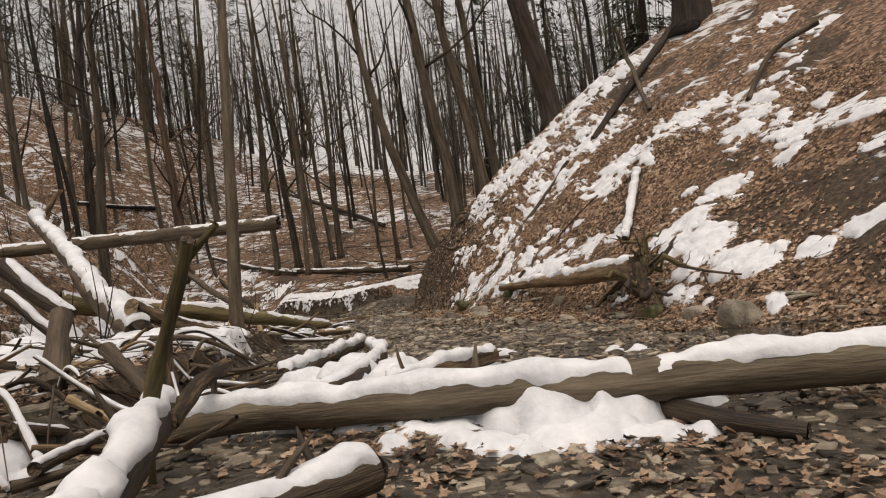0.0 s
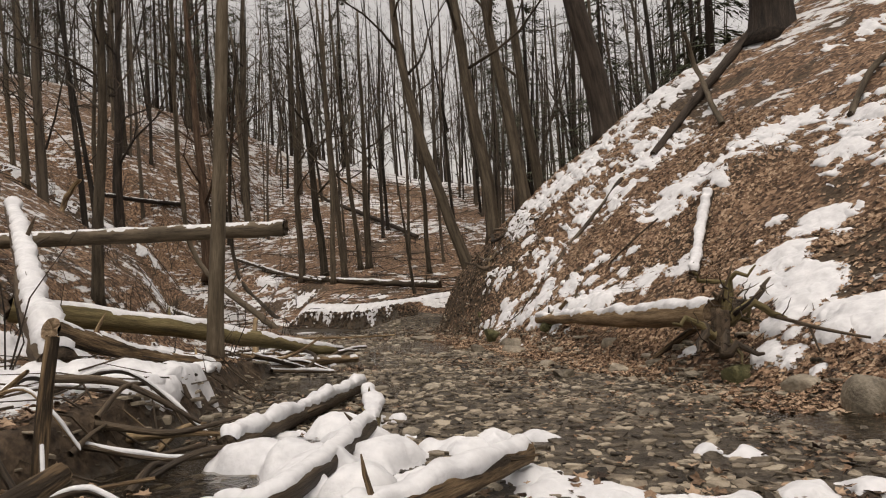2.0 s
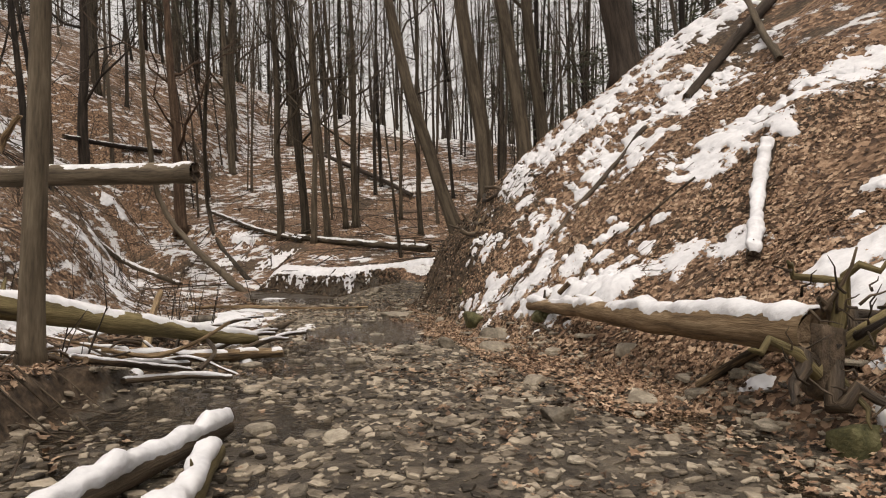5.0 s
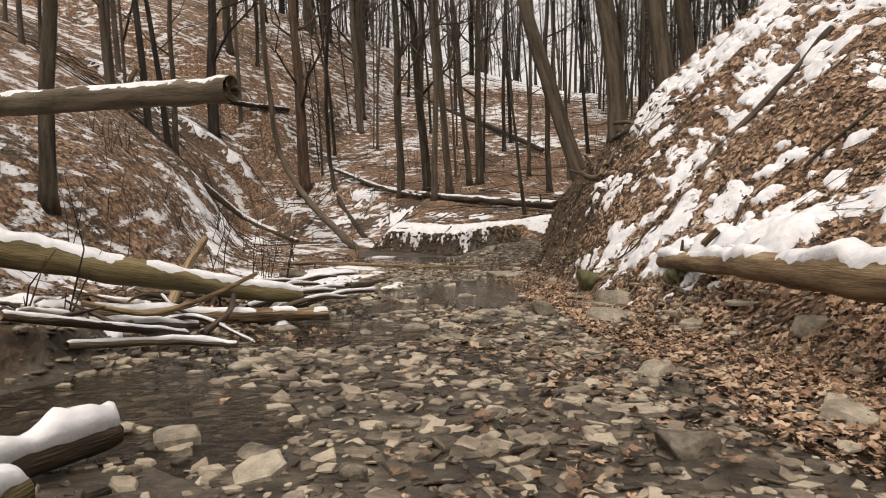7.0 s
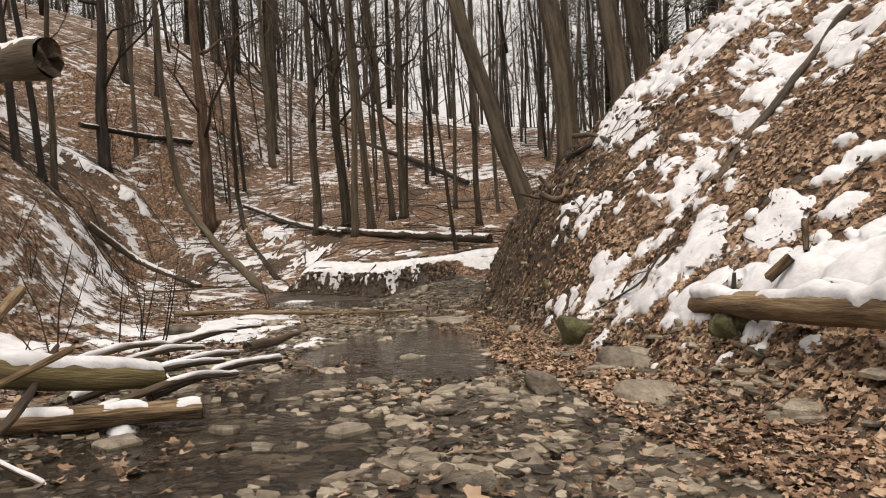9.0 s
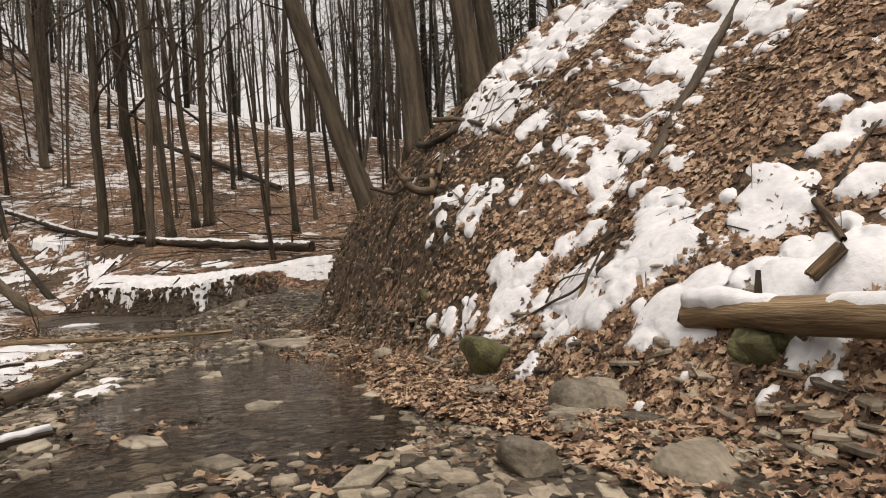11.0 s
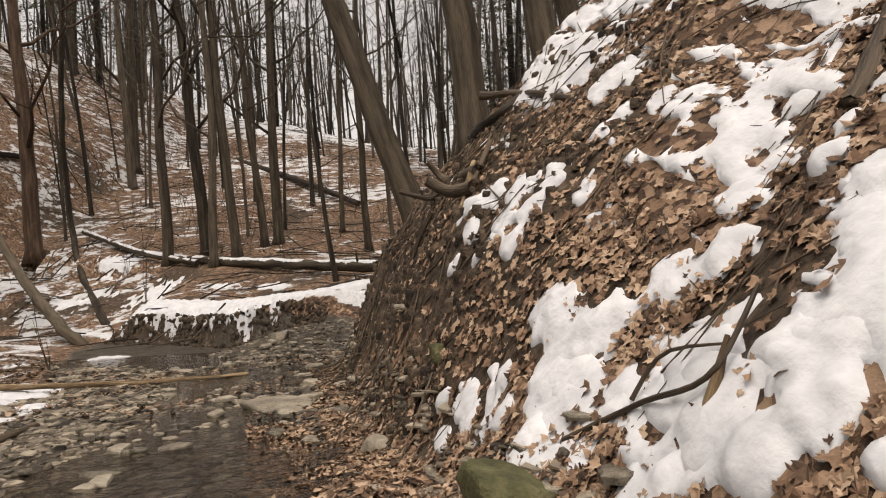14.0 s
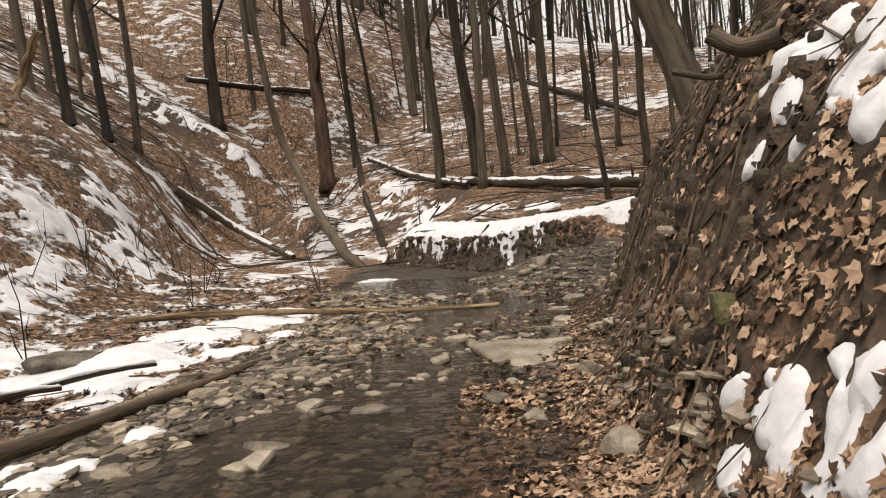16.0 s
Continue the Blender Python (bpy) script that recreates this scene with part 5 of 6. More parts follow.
snow_heap([(x, y, z_at(x, y) + h, r) for x, y, h, r in ((1.30, 17.95, 0.16, 0.22), (1.55, 17.62, 0.18, 0.26), (1.75, 17.20, 0.18, 0.28), (1.95, 16.75, 0.17, 0.28), (1.02, 18.45, 0.10, 0.20), (0.86, 18.70, 0.07, 0.18))], "deep smooth snow drifted against the fallen trunk")
def lip(x):
    """Where the cut bank reaches its top, going back from the creek."""
    ys = np.arange(-0.8, 1.2, 0.02) + float(bank_line(x))
    h = height(np.full(ys.shape, x), ys)
    return float(ys[np.argmax(h > h[0] + 0.36)])


lrnd = random.Random(23)
snow_heap([(x, lip(x) + 0.7, z_at(x, lip(x) + 0.7) + lrnd.uniform(0.08, 0.15), lrnd.uniform(0.36, 0.6)) for x in np.arange(-8.5, -3.2, 0.24)] + [(x, lip(x) + 0.9, z_at(x, lip(x) + 0.9) + 0.1, 0.6) for x in np.arange(-8.4, -2.4, 0.5)], "thick snow hanging over the lip of the cut bank")
snow_heap([(-2.95, 7.95, 0.04, 0.36), (-2.55, 7.55, 0.12, 0.36), (-2.30, 7.05, 0.18, 0.34), (-2.35, 6.60, 0.20, 0.30), (-1.95, 6.45, 0.22, 0.30), (-1.95, 7.60, 0.08, 0.34), (-2.15, 8.40, 0.02, 0.34), (-2.40, 9.10, -0.02, 0.30)], "snow heaped over the forked driftwood")
snow_heap([(-3.05, 5.45, 0.22, 0.26), (-2.65, 5.20, 0.28, 0.26), (-2.20, 5.05, 0.32, 0.28), (-1.85, 4.95, 0.26, 0.28), (-2.45, 5.60, 0.18, 0.32), (-1.95, 5.55, 0.20, 0.30)], "soft snow banked behind the fallen log")

snow_patch([(0.37, 22.86, 0.20), (0.51, 22.47, 0.21), (0.67, 22.05, 0.19), (0.83, 21.77, 0.15), (0.50, 22.06, 0.16), (0.34, 22.37, 0.19), (0.18, 22.35, 0.17), (-0.02, 22.78, 0.14), (0.23, 23.08, 0.18), (0.35, 22.01, 0.12)], 0.05, "thin broken snow caught on the eroded nose of the slope", 0.6)


# ---- brushwood of the log pile ----
prnd = random.Random(17)
for k in range(58):
    px, py = prnd.uniform(-6.4, -3.6), prnd.uniform(2.8, 8.8)
    pa, pl = prnd.uniform(0, math.tau), prnd.uniform(0.5, 1.7)
    qx, qy = px + math.cos(pa) * pl, py + math.sin(pa) * pl * 0.7
    branch([(px, py, z_at(px, py) + prnd.uniform(0.0, 0.2)), ((px + qx) / 2, (py + qy) / 2, z_at((px + qx) / 2, (py + qy) / 2) + prnd.uniform(0.08, 0.3)), (qx, qy, z_at(qx, qy) + prnd.uniform(0.05, 0.45))],
           prnd.uniform(0.018, 0.05), prnd.uniform(0.008, 0.02), "dark wet branch tangled in the log pile", WOOD_WET if k % 4 else WOOD, 0.025 if k % 3 == 0 else 0)


for k in range(46):
    px, py = prnd.uniform(-6.8, -4.0), prnd.uniform(14.2, 19.0)
    pa, pl = prnd.uniform(0, math.tau), prnd.uniform(0.4, 1.5)
    qx, qy = px + math.cos(pa) * pl, py + math.sin(pa) * pl * 0.7
    branch([(px, py, z_at(px, py) + prnd.uniform(0.0, 0.12)), ((px + qx) / 2 + prnd.uniform(-0.12, 0.12), (py + qy) / 2, z_at((px + qx) / 2, (py + qy) / 2) + prnd.uniform(0.04, 0.22)), (qx, qy, z_at(qx, qy) + prnd.uniform(0.02, 0.3))],
           prnd.uniform(0.016, 0.045), prnd.uniform(0.007, 0.016), "crooked grey branch in the driftwood heap", WOOD_WET if k % 3 else WOOD, 0.03 if k % 3 == 0 else 0)


# ---- root plate of the uprooted tree ----
def root_plate(x, y, z):
    root = thing("root_plate", (x, y, z), "torn-up root plate with dark soil and crooked roots", "tree roots")
    g = stone_geo(0.36, 0.34, 0.5, 77)
    part("soil_clump", g, SOIL, root, "clump of dark soil held in the roots")
    rnd = random.Random(8)
    ends = [(-0.35, -0.1, 0.75), (0.12, -0.2, 0.85), (0.45, -0.15, 0.8), (0.75, 0.1, 0.62), (-0.7, -0.25, 0.1), (-0.5, -0.5, -0.25), (0.1, -0.45, -0.45), (0.35, -0.5, -0.3), (0.8, -0.2, 0.1), (0.3, -0.4, 0.4), (0.6, 0.2, 0.3)]
    for k, e in enumerate(ends):
        q = Geo()
        r = rnd.uniform(0.035, 0.085)
        q.tube(bend((0.1 * e[0], 0, 0.1 * e[2]), e, 8, sag=rnd.uniform(-0.1, 0.14), wob=0.3, seed=90 + k), [r * (1 - 0.8 * (j / 7) ** 1.3) for j in range(8)], 8, lump=0.25)
        part("root", q, WOOD_MOSS if k % 2 == 0 else WOOD_WET, root)
        for s in range(3):
            a = Vector(e) * rnd.uniform(0.4, 0.9)
            d = Vector((rnd.uniform(-1, 1), rnd.uniform(-1, 0.3), rnd.uniform(-0.6, 1))) * 0.3
            t = Geo()
            t.tube(bend(a, a + d, 5, wob=0.08, seed=k * 5 + s), [0.014, 0.011, 0.008, 0.006, 0.003], 5)
            part("rootlet", t, WOOD_WET, root)
    return root


root_plate(2.3, 11.5, 0.38)


# ---- water lying in the creek ----
def water(name, side, y0, y1, label):
    """A thin sheet that follows one side of the bed between two stations."""
    ys = np.arange(y0, y1, 0.2)
    n, g = 25, Geo()
    for y in ys:
        w0, w1 = side(y)
        for i in range(n):
            u = i / (n - 1)
            x = w0 + (w1 - w0) * u
            low = float(0.18 * sstep(-2.64, -5.04, x) * sstep(16.8, 22.8, y))
            g.v.append((x, y, float(bed(y)) - float(np.interp(y, [6, 15, 19, 34], [0.068, 0.068, 0.045, 0.04])) - low))
    for j in range(len(ys) - 1):
        for i in range(n - 1):
            a = j * n + i
            g.f.append((a, a + 1, a + n + 1, a + n))
    ob = new(name, g.mesh(name, WATER))
    ob.visible_shadow = False
    return tagged(ob, label, "water", kind="structure")


water("water", lambda y: (float(left_edge(y)) - 0.4, float(right_edge(y)) + 0.3), 6.0, 34.0, "clear shallow creek water over dark stones")


# ---- creek stones ----
def slab(seed, flat):
    """Unit slab of shale: a ragged polygon with a bevelled top."""
    rnd = random.Random(seed)
    n = rnd.randint(4, 6)
    ang = sorted((i + rnd.uniform(-0.3, 0.3)) / n * math.tau for i in range(n))
    rim = [(math.cos(a) * rnd.uniform(0.38, 0.56), math.sin(a) * rnd.uniform(0.38, 0.56)) for a in ang]
    tilt = rnd.uniform(-0.3, 0.3), rnd.uniform(-0.3, 0.3)
    v = [(x, y, -flat) for x, y in rim] + [(x * 1.02, y * 1.02, flat * (0.35 + tilt[0] * x)) for x, y in rim]
    v += [(x * 0.86, y * 0.86, flat * (1 + tilt[0] * x + tilt[1] * y)) for x, y in rim]
    f = [(i, (i + 1) % n, n + (i + 1) % n, n + i) for i in range(n)] + [(n + i, n + (i + 1) % n, 2 * n + (i + 1) % n, 2 * n + i) for i in range(n)]
    f.append(tuple(range(2 * n, 3 * n)))
    return v, f


SLABS = [slab(200 + k, 0.07 + 0.012 * (k % 8)) for k in range(24)]


def creek_places(n, seed, y0, y1, near=0.0):
    rnd = np.random.RandomState(seed)
    y = rnd.uniform(y0, y1, n)
    u = rnd.uniform(-0.03, 1.06, n)
    lo, hi = left_edge(y), right_edge(y)
    x = lo + (hi - lo) * u
    ok = (y < bank_line(x) + 0.1)
    return x[ok], y[ok], rnd


def loose_stones():
    """Stones of the bed, too many to count."""
    x, y, rnd = creek_places(33000, 5, 1.0, 33.5)
    wet = channel(x / STRIDE, y / STRIDE)
    keep = (wet < 0.5) | (rnd.rand(len(x)) < 0.8)
    x, y, wet = x[keep], y[keep], wet[keep]
    z, drift = height(x, y), vnoise(x, y, 0.8, 45)
    g = Geo()
    for i in range(len(x)):
        v, f = SLABS[i % 24]
        s = (0.038 + 0.13 * rnd.rand() ** 2.9) * (1.2 + 0.35 * drift[i])
        a, tx, ty = rnd.uniform(0, 6.28), rnd.normal(0, 0.13), rnd.normal(0, 0.13)
        c, d = math.cos(a) * s, math.sin(a) * s
        e = 0.55 + 0.6 * rnd.rand()
        thick = 0.65 * s
        if wet[i] > 0.3 and s > 0.085 and rnd.rand() < 0.5:
            thick = rnd.uniform(0.12, 0.24)
        g.add([(x[i] + p[0] * c - p[1] * d * e, y[i] + p[0] * d + p[1] * c * e, z[i] + 0.006 + p[2] * thick + (p[0] * tx + p[1] * ty) * s) for p in v], f)
    return tagged(new("creek_stones", g.mesh("creek_stones", STONES, False)), "flat brown and grey shale stones covering the creek bed", "stones", kind="stuff")


loose_stones()


def slabs():
    """The larger slabs that lie singly."""
    meshes = []
    for k, (v, f) in enumerate(SLABS):
        g = Geo()
        g.v, g.f = list(v), list(f)
        meshes.append(g.mesh("stone", STONE, False))
    x, y, rnd = creek_places(290, 9, 2.0, 33.0)
    foot = rnd.uniform(12.0, 25.0, 90)
    x, y = np.append(x, right_edge(foot) - 0.5 + 1.3 * rnd.rand(90) ** 1.3), np.append(y, foot)
    for i in range(len(x)):
        ob = new("stone", meshes[i % 24])
        s = 0.1 + 0.22 * rnd.rand() ** 2.2
        ob.scale = (s * rnd.uniform(0.9, 1.5), s, s * rnd.uniform(0.7, 1.1))
        ob.location = (x[i], y[i], z_at(x[i], y[i]) + 0.02 + 0.035 * float(channel(x[i] / STRIDE, y[i] / STRIDE)))
        ob.rotation_euler = (rnd.normal(0, 0.08), rnd.normal(0, 0.08), rnd.uniform(0, 6.28))
        tagged(ob, "flat slab of grey-brown shale in the creek bed", "stone", "slabs in the creek")


slabs()


# ---- fallen leaves ----
def leaf_shape(seed):
    """A curled lobed leaf, about one unit across."""
    rnd = random.Random(seed)
    v = [(0, -0.1, 0.0)]
    tips = 5
    fold, curl, roll = rnd.uniform(0.55, 1.0), rnd.uniform(0.0, 0.7), rnd.uniform(-0.3, 0.5)
    for k in range(tips * 2 + 1):
        a = math.radians(-125 + 250 * k / (tips * 2)) + math.pi / 2
        r = (rnd.uniform(0.44, 0.62) if k % 2 else rnd.uniform(0.27, 0.4)) * (1.1 if k == tips else 1)
        x, y = math.cos(a) * r * fold, math.sin(a) * r
        v.append((x, y, curl * abs(x) ** 1.4 + 0.14 * rnd.uniform(-1, 1) * r + roll * y * y))
    f = [(0, k, k + 1) for k in range(1, tips * 2 + 1)]
    return np.array(v), f


LEAVES = [leaf_shape(300 + k) for k in range(16)]


def scatter_leaves(name, x, y, size, mat, seed, label, sit=0.012):
    rnd = np.random.RandomState(seed)
    e = 0.06
    z = height(x, y)
    gx, gy = (height(x + e, y) - height(x - e, y)) / (2 * e), (height(x, y + e) - height(x, y - e)) / (2 * e)
    V, F, k = [], [], 0
    for i in range(len(x)):
        v, f = LEAVES[rnd.randint(16)]
        s, a = size * rnd.uniform(0.45, 1.2), rnd.uniform(0, 6.28)
        nrm = Vector((-gx[i] + rnd.normal(0, 0.19), -gy[i] + rnd.normal(0, 0.19), 1)).normalized()
        u = nrm.orthogonal().normalized()
        w = nrm.cross(u)
        p, q = u * math.cos(a) + w * math.sin(a), w * math.cos(a) - u * math.sin(a)
        m = np.array([p, q, nrm * rnd.choice([1.0, -0.6, 1.7])]) * s
        V.append(v @ m + np.array([x[i], y[i], z[i] + sit + rnd.uniform(0, 0.02)]))
        F.extend([(b + k, c + k, d + k) for b, c, d in f])
        k += len(v)
    me = bpy.data.meshes.new(name)
    me.from_pydata(np.concatenate(V).tolist(), [], F)
    me.materials.append(mat)
    me.update()
    return tagged(new(name, me), label, "leaves", kind="stuff")


def clear_of_snow(x, y, rnd, share=0.1):
    ok = np.ones(len(x), bool)
    for b, ragged in SNOW_BLOBS:
        for bx, by, br in b:
            ok &= ((x - bx) ** 2 + (y - by) ** 2 > (br * 0.7) ** 2) | (rnd.rand(len(x)) < (0.012 if ragged == 0 else 0.25))
    return ok


def leaf_places(n, seed, y0, y1, d0, d1):
    """On the right-hand slope, by distance along y and up from its foot."""
    rnd = np.random.RandomState(seed)
    y = rnd.uniform(y0, y1, n)
    x = right_edge(y) + d0 + (d1 - d0) * rnd.rand(n) ** 1.3
    soil = vnoise(x, y, 1.4 * STRIDE, 24)
    e = 0.15
    grade = np.hypot(height(x + e, y) - height(x - e, y), height(x, y + e) - height(x, y - e)) / (2 * e)
    bare = np.maximum(sstep(0.25, 0.6, soil) * 0.85, sstep(1.3, 2.0, grade) * sstep(19, 22, y) * (0.5 + 0.45 * sstep(-0.3, 0.3, vnoise(x, y, 0.7, 25))))
    bare = np.maximum(bare, 0.78 * nose_soil(x, y))
    ok = (rnd.rand(n) > bare) & clear_of_snow(x, y, rnd)
    return x[ok], y[ok]


lx, ly = leaf_places(78000, 31, 12.5, 29.0, -0.4, 6.5)
scatter_leaves("leaf_litter", lx, ly, 0.105, LEAF, 1, "brown fallen maple leaves covering the steep slope")
lx, ly = leaf_places(15000, 34, 9.0, 24.0, -1.1, 1.0)
scatter_leaves("leaf_litter", lx, ly, 0.1, LEAF, 8, "dry tan leaves gathered along the foot of the slope", 0.03)
lx, ly = leaf_places(15000, 32, 1.0, 13.0, -0.6, 8.0)
scatter_leaves("leaf_litter", lx, ly, 0.115, LEAF, 2, "brown fallen maple leaves on the lower slope")
cx, cy, crnd = creek_places(9000, 33, -2.0, 31.0)
keep = (vnoise(cx, cy, 1.1, 41) + 0.5 * vnoise(cx, cy, 0.4, 42) + 1.2 * sstep(7, 2, cy) + 0.5 * sstep(-1.2, 0.0, cx - right_edge(cy))) > 0.15
gx2, gy2, grnd = creek_places(16000, 35, 7.0, 28.0)
u2 = (gx2 - left_edge(gy2)) / (right_edge(gy2) - left_edge(gy2))
dry = (u2 > 0.45 + 0.3 * grnd.rand(len(gx2))) & (vnoise(gx2, gy2, 0.9, 43) > -0.35) & (channel(gx2 / STRIDE, gy2 / STRIDE) < 0.4)
scatter_leaves("leaf_litter", gx2[dry], gy2[dry], 0.075, LEAF_DARK, 6, "dry tan leaves drifted over the gravel", 0.03)
scatter_leaves("wet_leaves", cx[keep], cy[keep], 0.12, LEAF_DARK, 3, "wet dark leaves lying between the creek stones", 0.03)
srnd2 = np.random.RandomState(36)
fx3, fy3 = srnd2.uniform(-2.6, 4.2, 5200), srnd2.uniform(0.8, 6.5, 5200)
ok = (vnoise(fx3, fy3, 0.9, 37) > -0.3) & clear_of_snow(fx3, fy3, srnd2)
scatter_leaves("wet_leaves", fx3[ok], fy3[ok], 0.11, LEAF_DARK, 10, "sodden brown leaves matted over the stones", 0.025)
frnd = np.random.RandomState(44)
fy = frnd.uniform(4, 34, 16000)
fx = left_edge(fy) - 0.3 - 9.0 * frnd.rand(16000) ** 1.4
ok = clear_of_snow(fx, fy, frnd)
scatter_leaves("leaf_litter", fx[ok], fy[ok], 0.13, LEAF_DARK, 4, "dull brown leaves on the left-hand bank")


# ---- clods on the eroded nose ----
def clods(n, seed, y0, y1):
    rnd = np.random.RandomState(seed)
    y = rnd.uniform(y0, y1, n)
    x = right_edge(y) + 2.6 * rnd.rand(n) ** 1.2
    z = height(x, y)
    g = Geo()
    for i in range(n):
        v, f = SLABS[i % 24]
        s = 0.03 + 0.1 * rnd.rand() ** 3
        a = rnd.uniform(0, 6.28)
        c, d = math.cos(a) * s, math.sin(a) * s
        g.add([(x[i] + p[0] * c - p[1] * d, y[i] + p[0] * d + p[1] * c, z[i] + p[2] * s * 3.5 + p[0] * s * 0.2) for p in v], f)
    return tagged(new("soil_clods", g.mesh("soil_clods", SOIL)), "dark clods of bare soil on the eroded bank", "soil", kind="stuff")


clods(3600, 47, 22.0, 30.0)


def bank_clods(n, seed):
    """Crumbled dark soil on the cut face of the far bank."""
    rnd = np.random.RandomState(seed)
    x = rnd.uniform(-8.8, -2.2, n)
    y = bank_line(x) + rnd.uniform(-0.25, 0.35, n)
    z = height(x, y)
    g = Geo()
    for i in range(n):
        v, f = SLABS[i % 24]
        s, a = 0.05 + 0.16 * rnd.rand() ** 2.5, rnd.uniform(0, 6.28)
        c, d = math.cos(a) * s, math.sin(a) * s
        g.add([(x[i] + p[0] * c - p[1] * d, y[i] + p[0] * d + p[1] * c, z[i] + p[2] * s * 2.2 + p[0] * s * 0.5) for p in v], f)
    return tagged(new("soil_clods", g.mesh("soil_clods", SOIL)), "dark crumbling soil on the cut face of the bank", "soil", kind="stuff")


bank_clods(1100, 46)
nrnd = np.random.RandomState(48)
ny = nrnd.uniform(21.0, 30.5, 4200)
nx = right_edge(ny) - 0.15 + 3.0 * nrnd.rand(4200) ** 1.1
ok = (vnoise(nx, ny, 0.6, 49) > -0.25) & clear_of_snow(nx, ny, nrnd)
scatter_leaves("leaf_litter", nx[ok], ny[ok], 0.075, LEAF, 9, "torn brown leaves caught on the eroded nose of the slope", 0.03)


# ---- litter of twigs ----
def twigs(name, x, y, lo, hi, r, mat, seed, label, lift=0.03, down=False):
    rnd = random.Random(seed)
    g = Geo()
    for i in range(len(x)):
        ln, a = rnd.uniform(lo, hi), rnd.uniform(0, math.tau)
        d = Vector((math.cos(a), math.sin(a), 0))
        if down:
            d = Vector((-1, rnd.gauss(-0.2, 1.7), 0)).normalized()
        p = Vector((x[i], y[i], 0))
        q = p + d * ln
        m = p.lerp(q, 0.5) + Vector((rnd.uniform(-0.1, 0.1), rnd.uniform(-0.1, 0.1), 0)) * ln
        pts = [Vector((w.x, w.y, z_at(w.x, w.y) + lift * rnd.uniform(0.5, 2))) for w in (p, m, q)]
        g.tube(pts, [r, r * 0.8, r * 0.4], 4, caps=False)
    return tagged(new(name, g.mesh(name, mat)), label, "twigs", kind="stuff")


trnd = np.random.RandomState(55)
ty = trnd.uniform(6, 28, 420)
twigs("twigs", right_edge(ty) + 5.5 * trnd.rand(420), ty, 0.2, 0.9, 0.006, WOOD_WET, 1, "thin dark twigs scattered over the slope")
ty = trnd.uniform(21.5, 29.5, 210)
twigs("hanging_roots", right_edge(ty) + 2.8 * trnd.rand(210), ty, 0.2, 1.1, 0.009, WOOD_WET, 2, "thin roots and stems hanging on the eroded nose of the slope", 0.04, True)
ty = trnd.uniform(5, 34, 500)
twigs("twigs", left_edge(ty) - 9 * trnd.rand(500), ty, 0.3, 1.4, 0.009, WOOD_WET, 3, "thin sticks scattered over the left-hand bank")
ty = trnd.uniform(1, 13, 160)
twigs("twigs", left_edge(ty) - 3.0 * trnd.rand(160) + 0.4, ty, 0.3, 1.2, 0.011, WOOD_WET, 4, "thin sticks scattered over the log pile", 0.1)


# ---- the wood beyond ----
def far_trunks(n, seed, box, tall, girth, label):
    """Slender bare trunks with fine branches, beyond counting."""
    rnd = random.Random(seed)
    g = Geo()
    for i in range(n):
        x, y = rnd.uniform(box[0], box[1]), rnd.uniform(box[2], box[3])
        z = z_at(x, y) - 0.2
        h, r = rnd.uniform(*tall), rnd.uniform(*girth) / 2
        lx2, ly2 = rnd.gauss(-0.02, 0.05), rnd.gauss(0, 0.04)
        pts = [Vector((x + lx2 * h * u + 0.25 * math.sin(u * 4 + i), y + ly2 * h * u, z + h * u)) for u in (0, 0.03, 0.2, 0.4, 0.6, 0.8, 1.0)]
        g.tube(pts, [r * k for k in (1.5, 1.0, 0.9, 0.75, 0.6, 0.42, 0.15)], 6, caps=False)
        stems = [(pts, r, 0.25)]
        if rnd.random() < 0.4:
            u0, out = rnd.uniform(0.15, 0.45), Vector((rnd.gauss(0, 0.12), rnd.gauss(0, 0.1), 0)) * h
            fork = [pts[0].lerp(pts[-1], u0 + (1 - u0) * w) + out * w ** 0.8 for w in (0, 0.15, 0.4, 0.7, 1.0)]
            g.tube(fork, [r * k for k in (0.8, 0.62, 0.5, 0.35, 0.12)], 5, caps=False)
            stems.append((fork, r * 0.7, 0.2))
        for k in range(rnd.randint(16, 25)):
            stem, rs, low = rnd.choice(stems)
            u = rnd.uniform(low, 0.97)
            b = stem[0].lerp(stem[-1], u)
            a, ln = rnd.uniform(0, math.tau), rnd.uniform(1.0, 3.8) * (1.2 - 0.6 * u)
            d = Vector((math.cos(a), math.sin(a), rnd.uniform(0.1, 1.2))).normalized()
            e = b + d * ln
            rr = rs * 0.3 * (1.15 - u)
            g.tube([b, b.lerp(e, 0.5) + Vector((0, 0, 0.12 * ln)), e], [rr, rr * 0.7, rr * 0.25], 3, caps=False)
            for q in range(7):
                s = b.lerp(e, rnd.uniform(0.3, 1.0))
                d2 = (d + Vector((rnd.gauss(0, 0.8), rnd.gauss(0, 0.8), rnd.uniform(-0.3, 0.8)))).normalized() * ln * rnd.uniform(0.25, 0.6)
                w = max(rr * 0.45, 0.008)
                n = d2.orthogonal().normalized() * w
                n2 = d2.normalized().cross(n)
                g.add([s + n, s - n * 0.5 + n2 * 0.87, s - n * 0.5 - n2 * 0.87, s + d2], [(0, 1, 3), (1, 2, 3), (2, 0, 3)])
    return tagged(new("far_woods", g.mesh("far_woods", BARK_FAR)), label, "trees", kind="stuff")


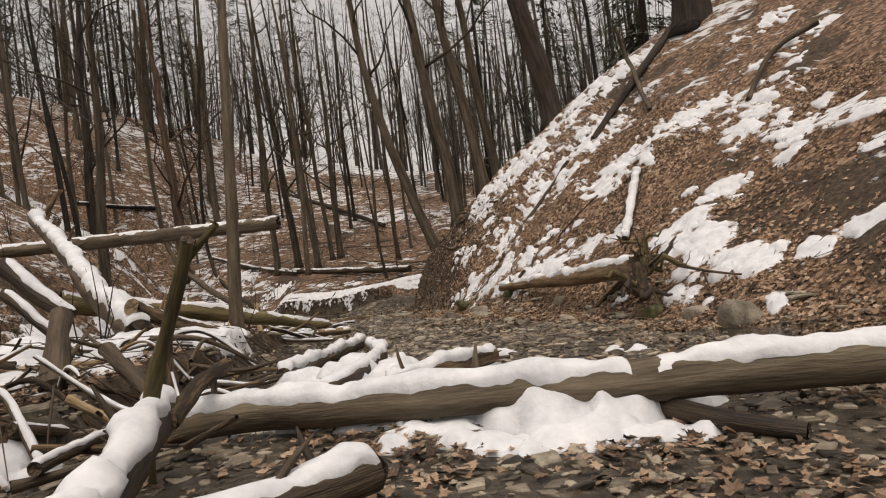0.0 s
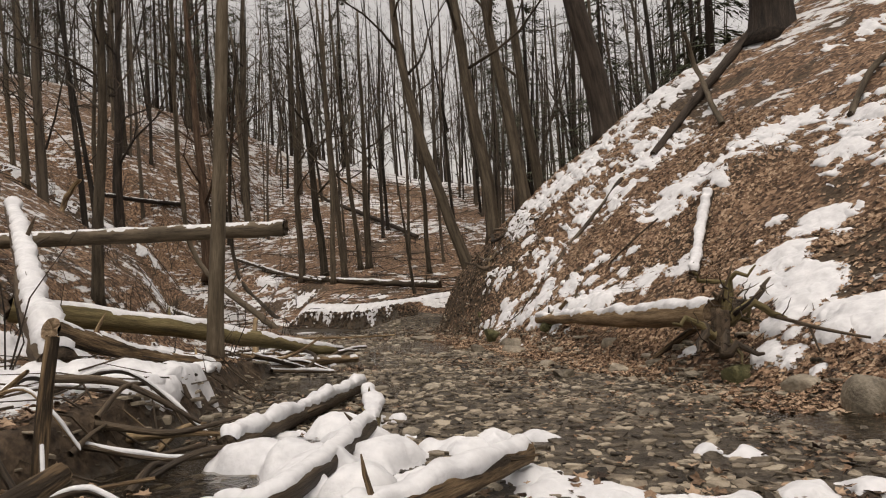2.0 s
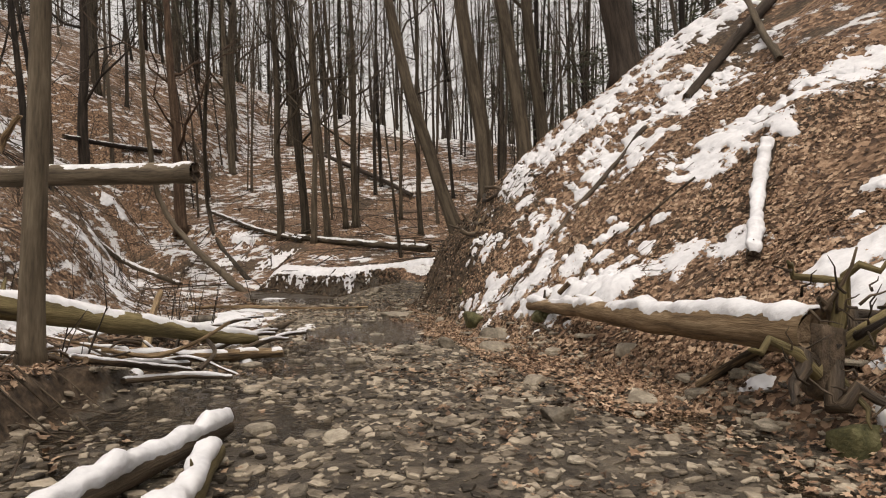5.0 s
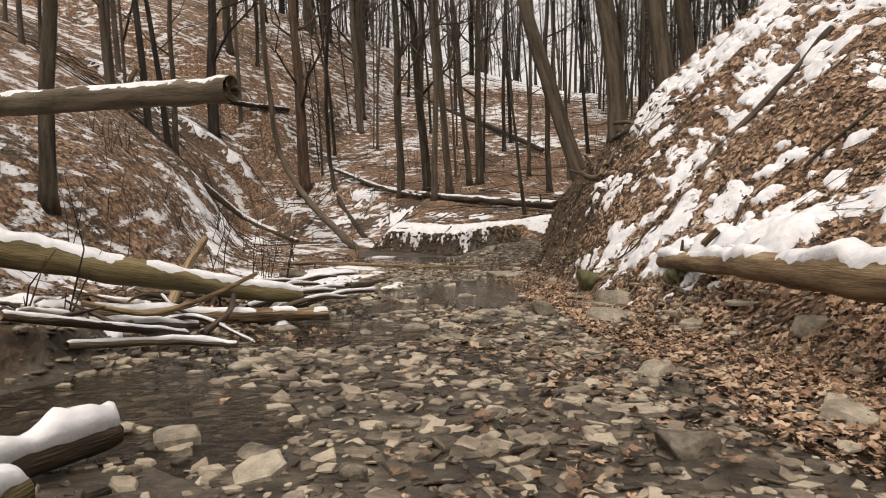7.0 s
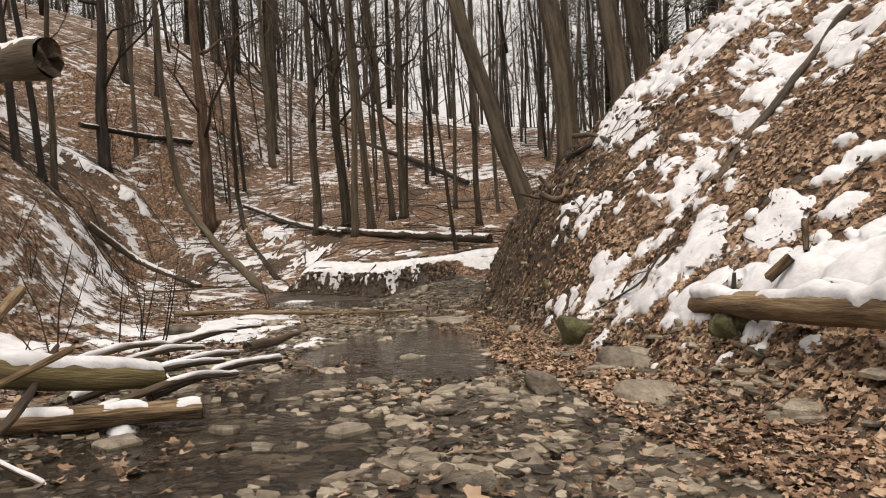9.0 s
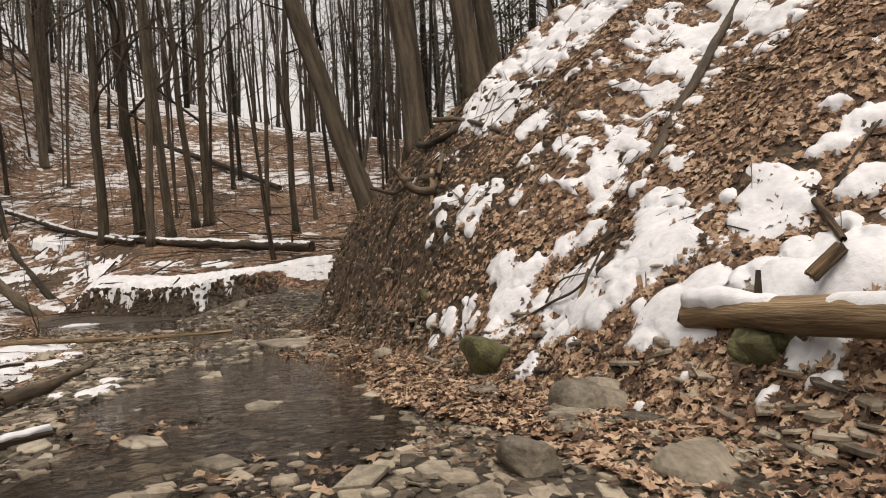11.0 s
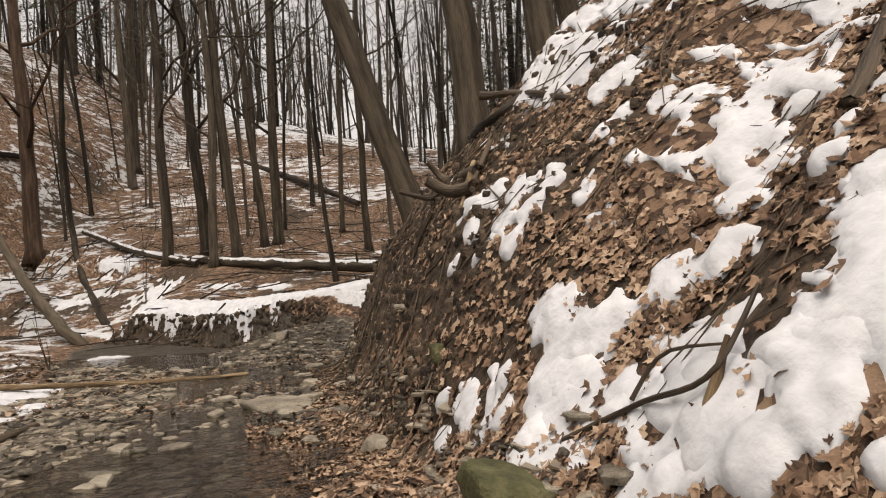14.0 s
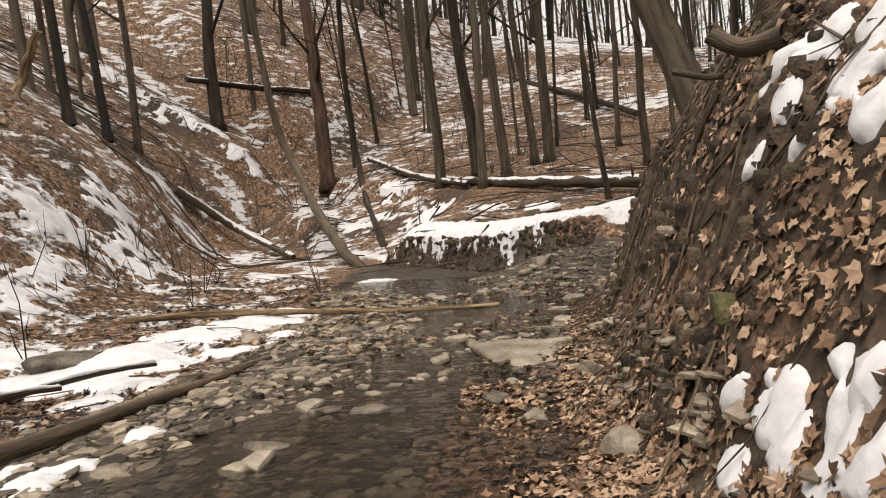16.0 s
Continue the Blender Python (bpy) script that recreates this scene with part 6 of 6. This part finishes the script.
far_trunks(84, 61, (-42, 12, 48, 86), (14, 21), (0.07, 0.3), "dense bare woods on the far slope")
far_trunks(320, 62, (-85, 45, 84, 135), (17, 27), (0.14, 0.42), "dense bare woods along the skyline")
far_trunks(95, 63, (3, 45, 31, 66), (14, 22), (0.12, 0.4), "bare woods behind the spur")
far_trunks(45, 64, (-48, -17, 14, 46), (12, 18), (0.16, 0.4), "bare woods on the left-hand hill")
far_trunks(45, 65, (14, 40, -25, 18), (12, 18), (0.2, 0.4), "bare woods on top of the right-hand slope")
far_trunks(40, 66, (-35, 30, -60, -14), (12, 18), (0.2, 0.4), "bare woods upstream behind the walker")


def conifer(x, y, tall, seed):
    """A hemlock: straight trunk and drooping sprays of dark needles."""
    rnd = random.Random(seed)
    z = z_at(x, y) - 0.1
    root = thing("hemlock", (x, y, z), "dark green hemlock tree with drooping boughs", "tree", "hemlocks")
    t = Geo()
    t.tube([(0, 0, 0), (0.05, 0, tall * 0.5), (0, 0.05, tall)], [0.26, 0.17, 0.03], 8)
    part("trunk", t, BARK_DARK, root)
    c = Geo()
    for k in range(int(tall * 5)):
        u = rnd.uniform(0.16, 1.0)
        a, ln = rnd.uniform(0, math.tau), (1.1 - u) * tall * 0.2 + 0.4
        d = Vector((math.cos(a), math.sin(a), 0))
        b = Vector((0, 0, tall * u))
        for s in range(14):
            w = ln * (0.2 + 0.8 * (s + rnd.random()) / 14)
            p = b + d * w + Vector((rnd.gauss(0, 0.2), rnd.gauss(0, 0.2), -0.12 * w + rnd.gauss(0, 0.05)))
            side = d.cross(Vector((0, 0, 1))) * rnd.uniform(0.04, 0.1)
            f2 = d * rnd.uniform(0.15, 0.34) + Vector((0, 0, -0.1))
            c.add([p - f2 * 0.4, p + side, p + f2, p - side, p + Vector((0, 0, 0.04))], [(0, 1, 4), (1, 2, 4), (2, 3, 4), (3, 0, 4)])
        c.tube([b, b + d * ln * 0.9 + Vector((0, 0, -0.2 * ln))], [0.03, 0.008], 3, caps=False)
    part("crown", c, NEEDLE, root)


hrnd = random.Random(71)
for k in range(16):
    conifer(hrnd.uniform(-55, 30), hrnd.uniform(84, 110), hrnd.uniform(22, 30), 400 + k)
for hx, hy, ht in ((-36, 66, 24), (-24, 76, 26), (9.5, 46, 22), (13, 40, 20), (6.5, 58, 24), (-40, 58, 22), (-11, 82, 26), (17, 33, 18), (11.5, 34, 18), (15, 44, 22), (20, 40, 20), (5, 70, 25)):
    conifer(hx, hy, ht, int(500 + hx))


# ---- brush on the far slope ----
def brush(n, seed, box, lo, hi, label):
    rnd = random.Random(seed)
    g = Geo()
    for i in range(n):
        x, y = rnd.uniform(box[0], box[1]), rnd.uniform(box[2], box[3])
        b = Vector((x, y, z_at(x, y) - 0.05))
        for k in range(rnd.randint(1, 4)):
            h = rnd.uniform(lo, hi)
            e = b + Vector((rnd.gauss(0, 0.22) * h, rnd.gauss(0, 0.22) * h, h))
            g.tube([b, b.lerp(e, 0.5) + Vector((rnd.gauss(0, 0.05), rnd.gauss(0, 0.05), 0.05)) * h, e], [0.012, 0.009, 0.004], 3, caps=False)
    return tagged(new("brush", g.mesh("brush", BARK_FAR)), label, "brush", kind="stuff")


brush(260, 81, (-30, 8, 42, 75), 0.6, 3.0, "thin bare brush on the far slope")
brush(70, 82, (-14, -5, 8, 34), 0.3, 1.6, "thin bare stems on the left-hand bank")


# ---- fallen sticks on the far slopes ----
srnd = np.random.RandomState(91)
sx, sy = srnd.uniform(-28, 6, 620), srnd.uniform(36, 82, 620)
twigs("fallen_sticks", sx, sy, 0.6, 4.5, 0.03, BARK_FAR, 6, "fallen sticks and poles strewn over the far slope", 0.12)
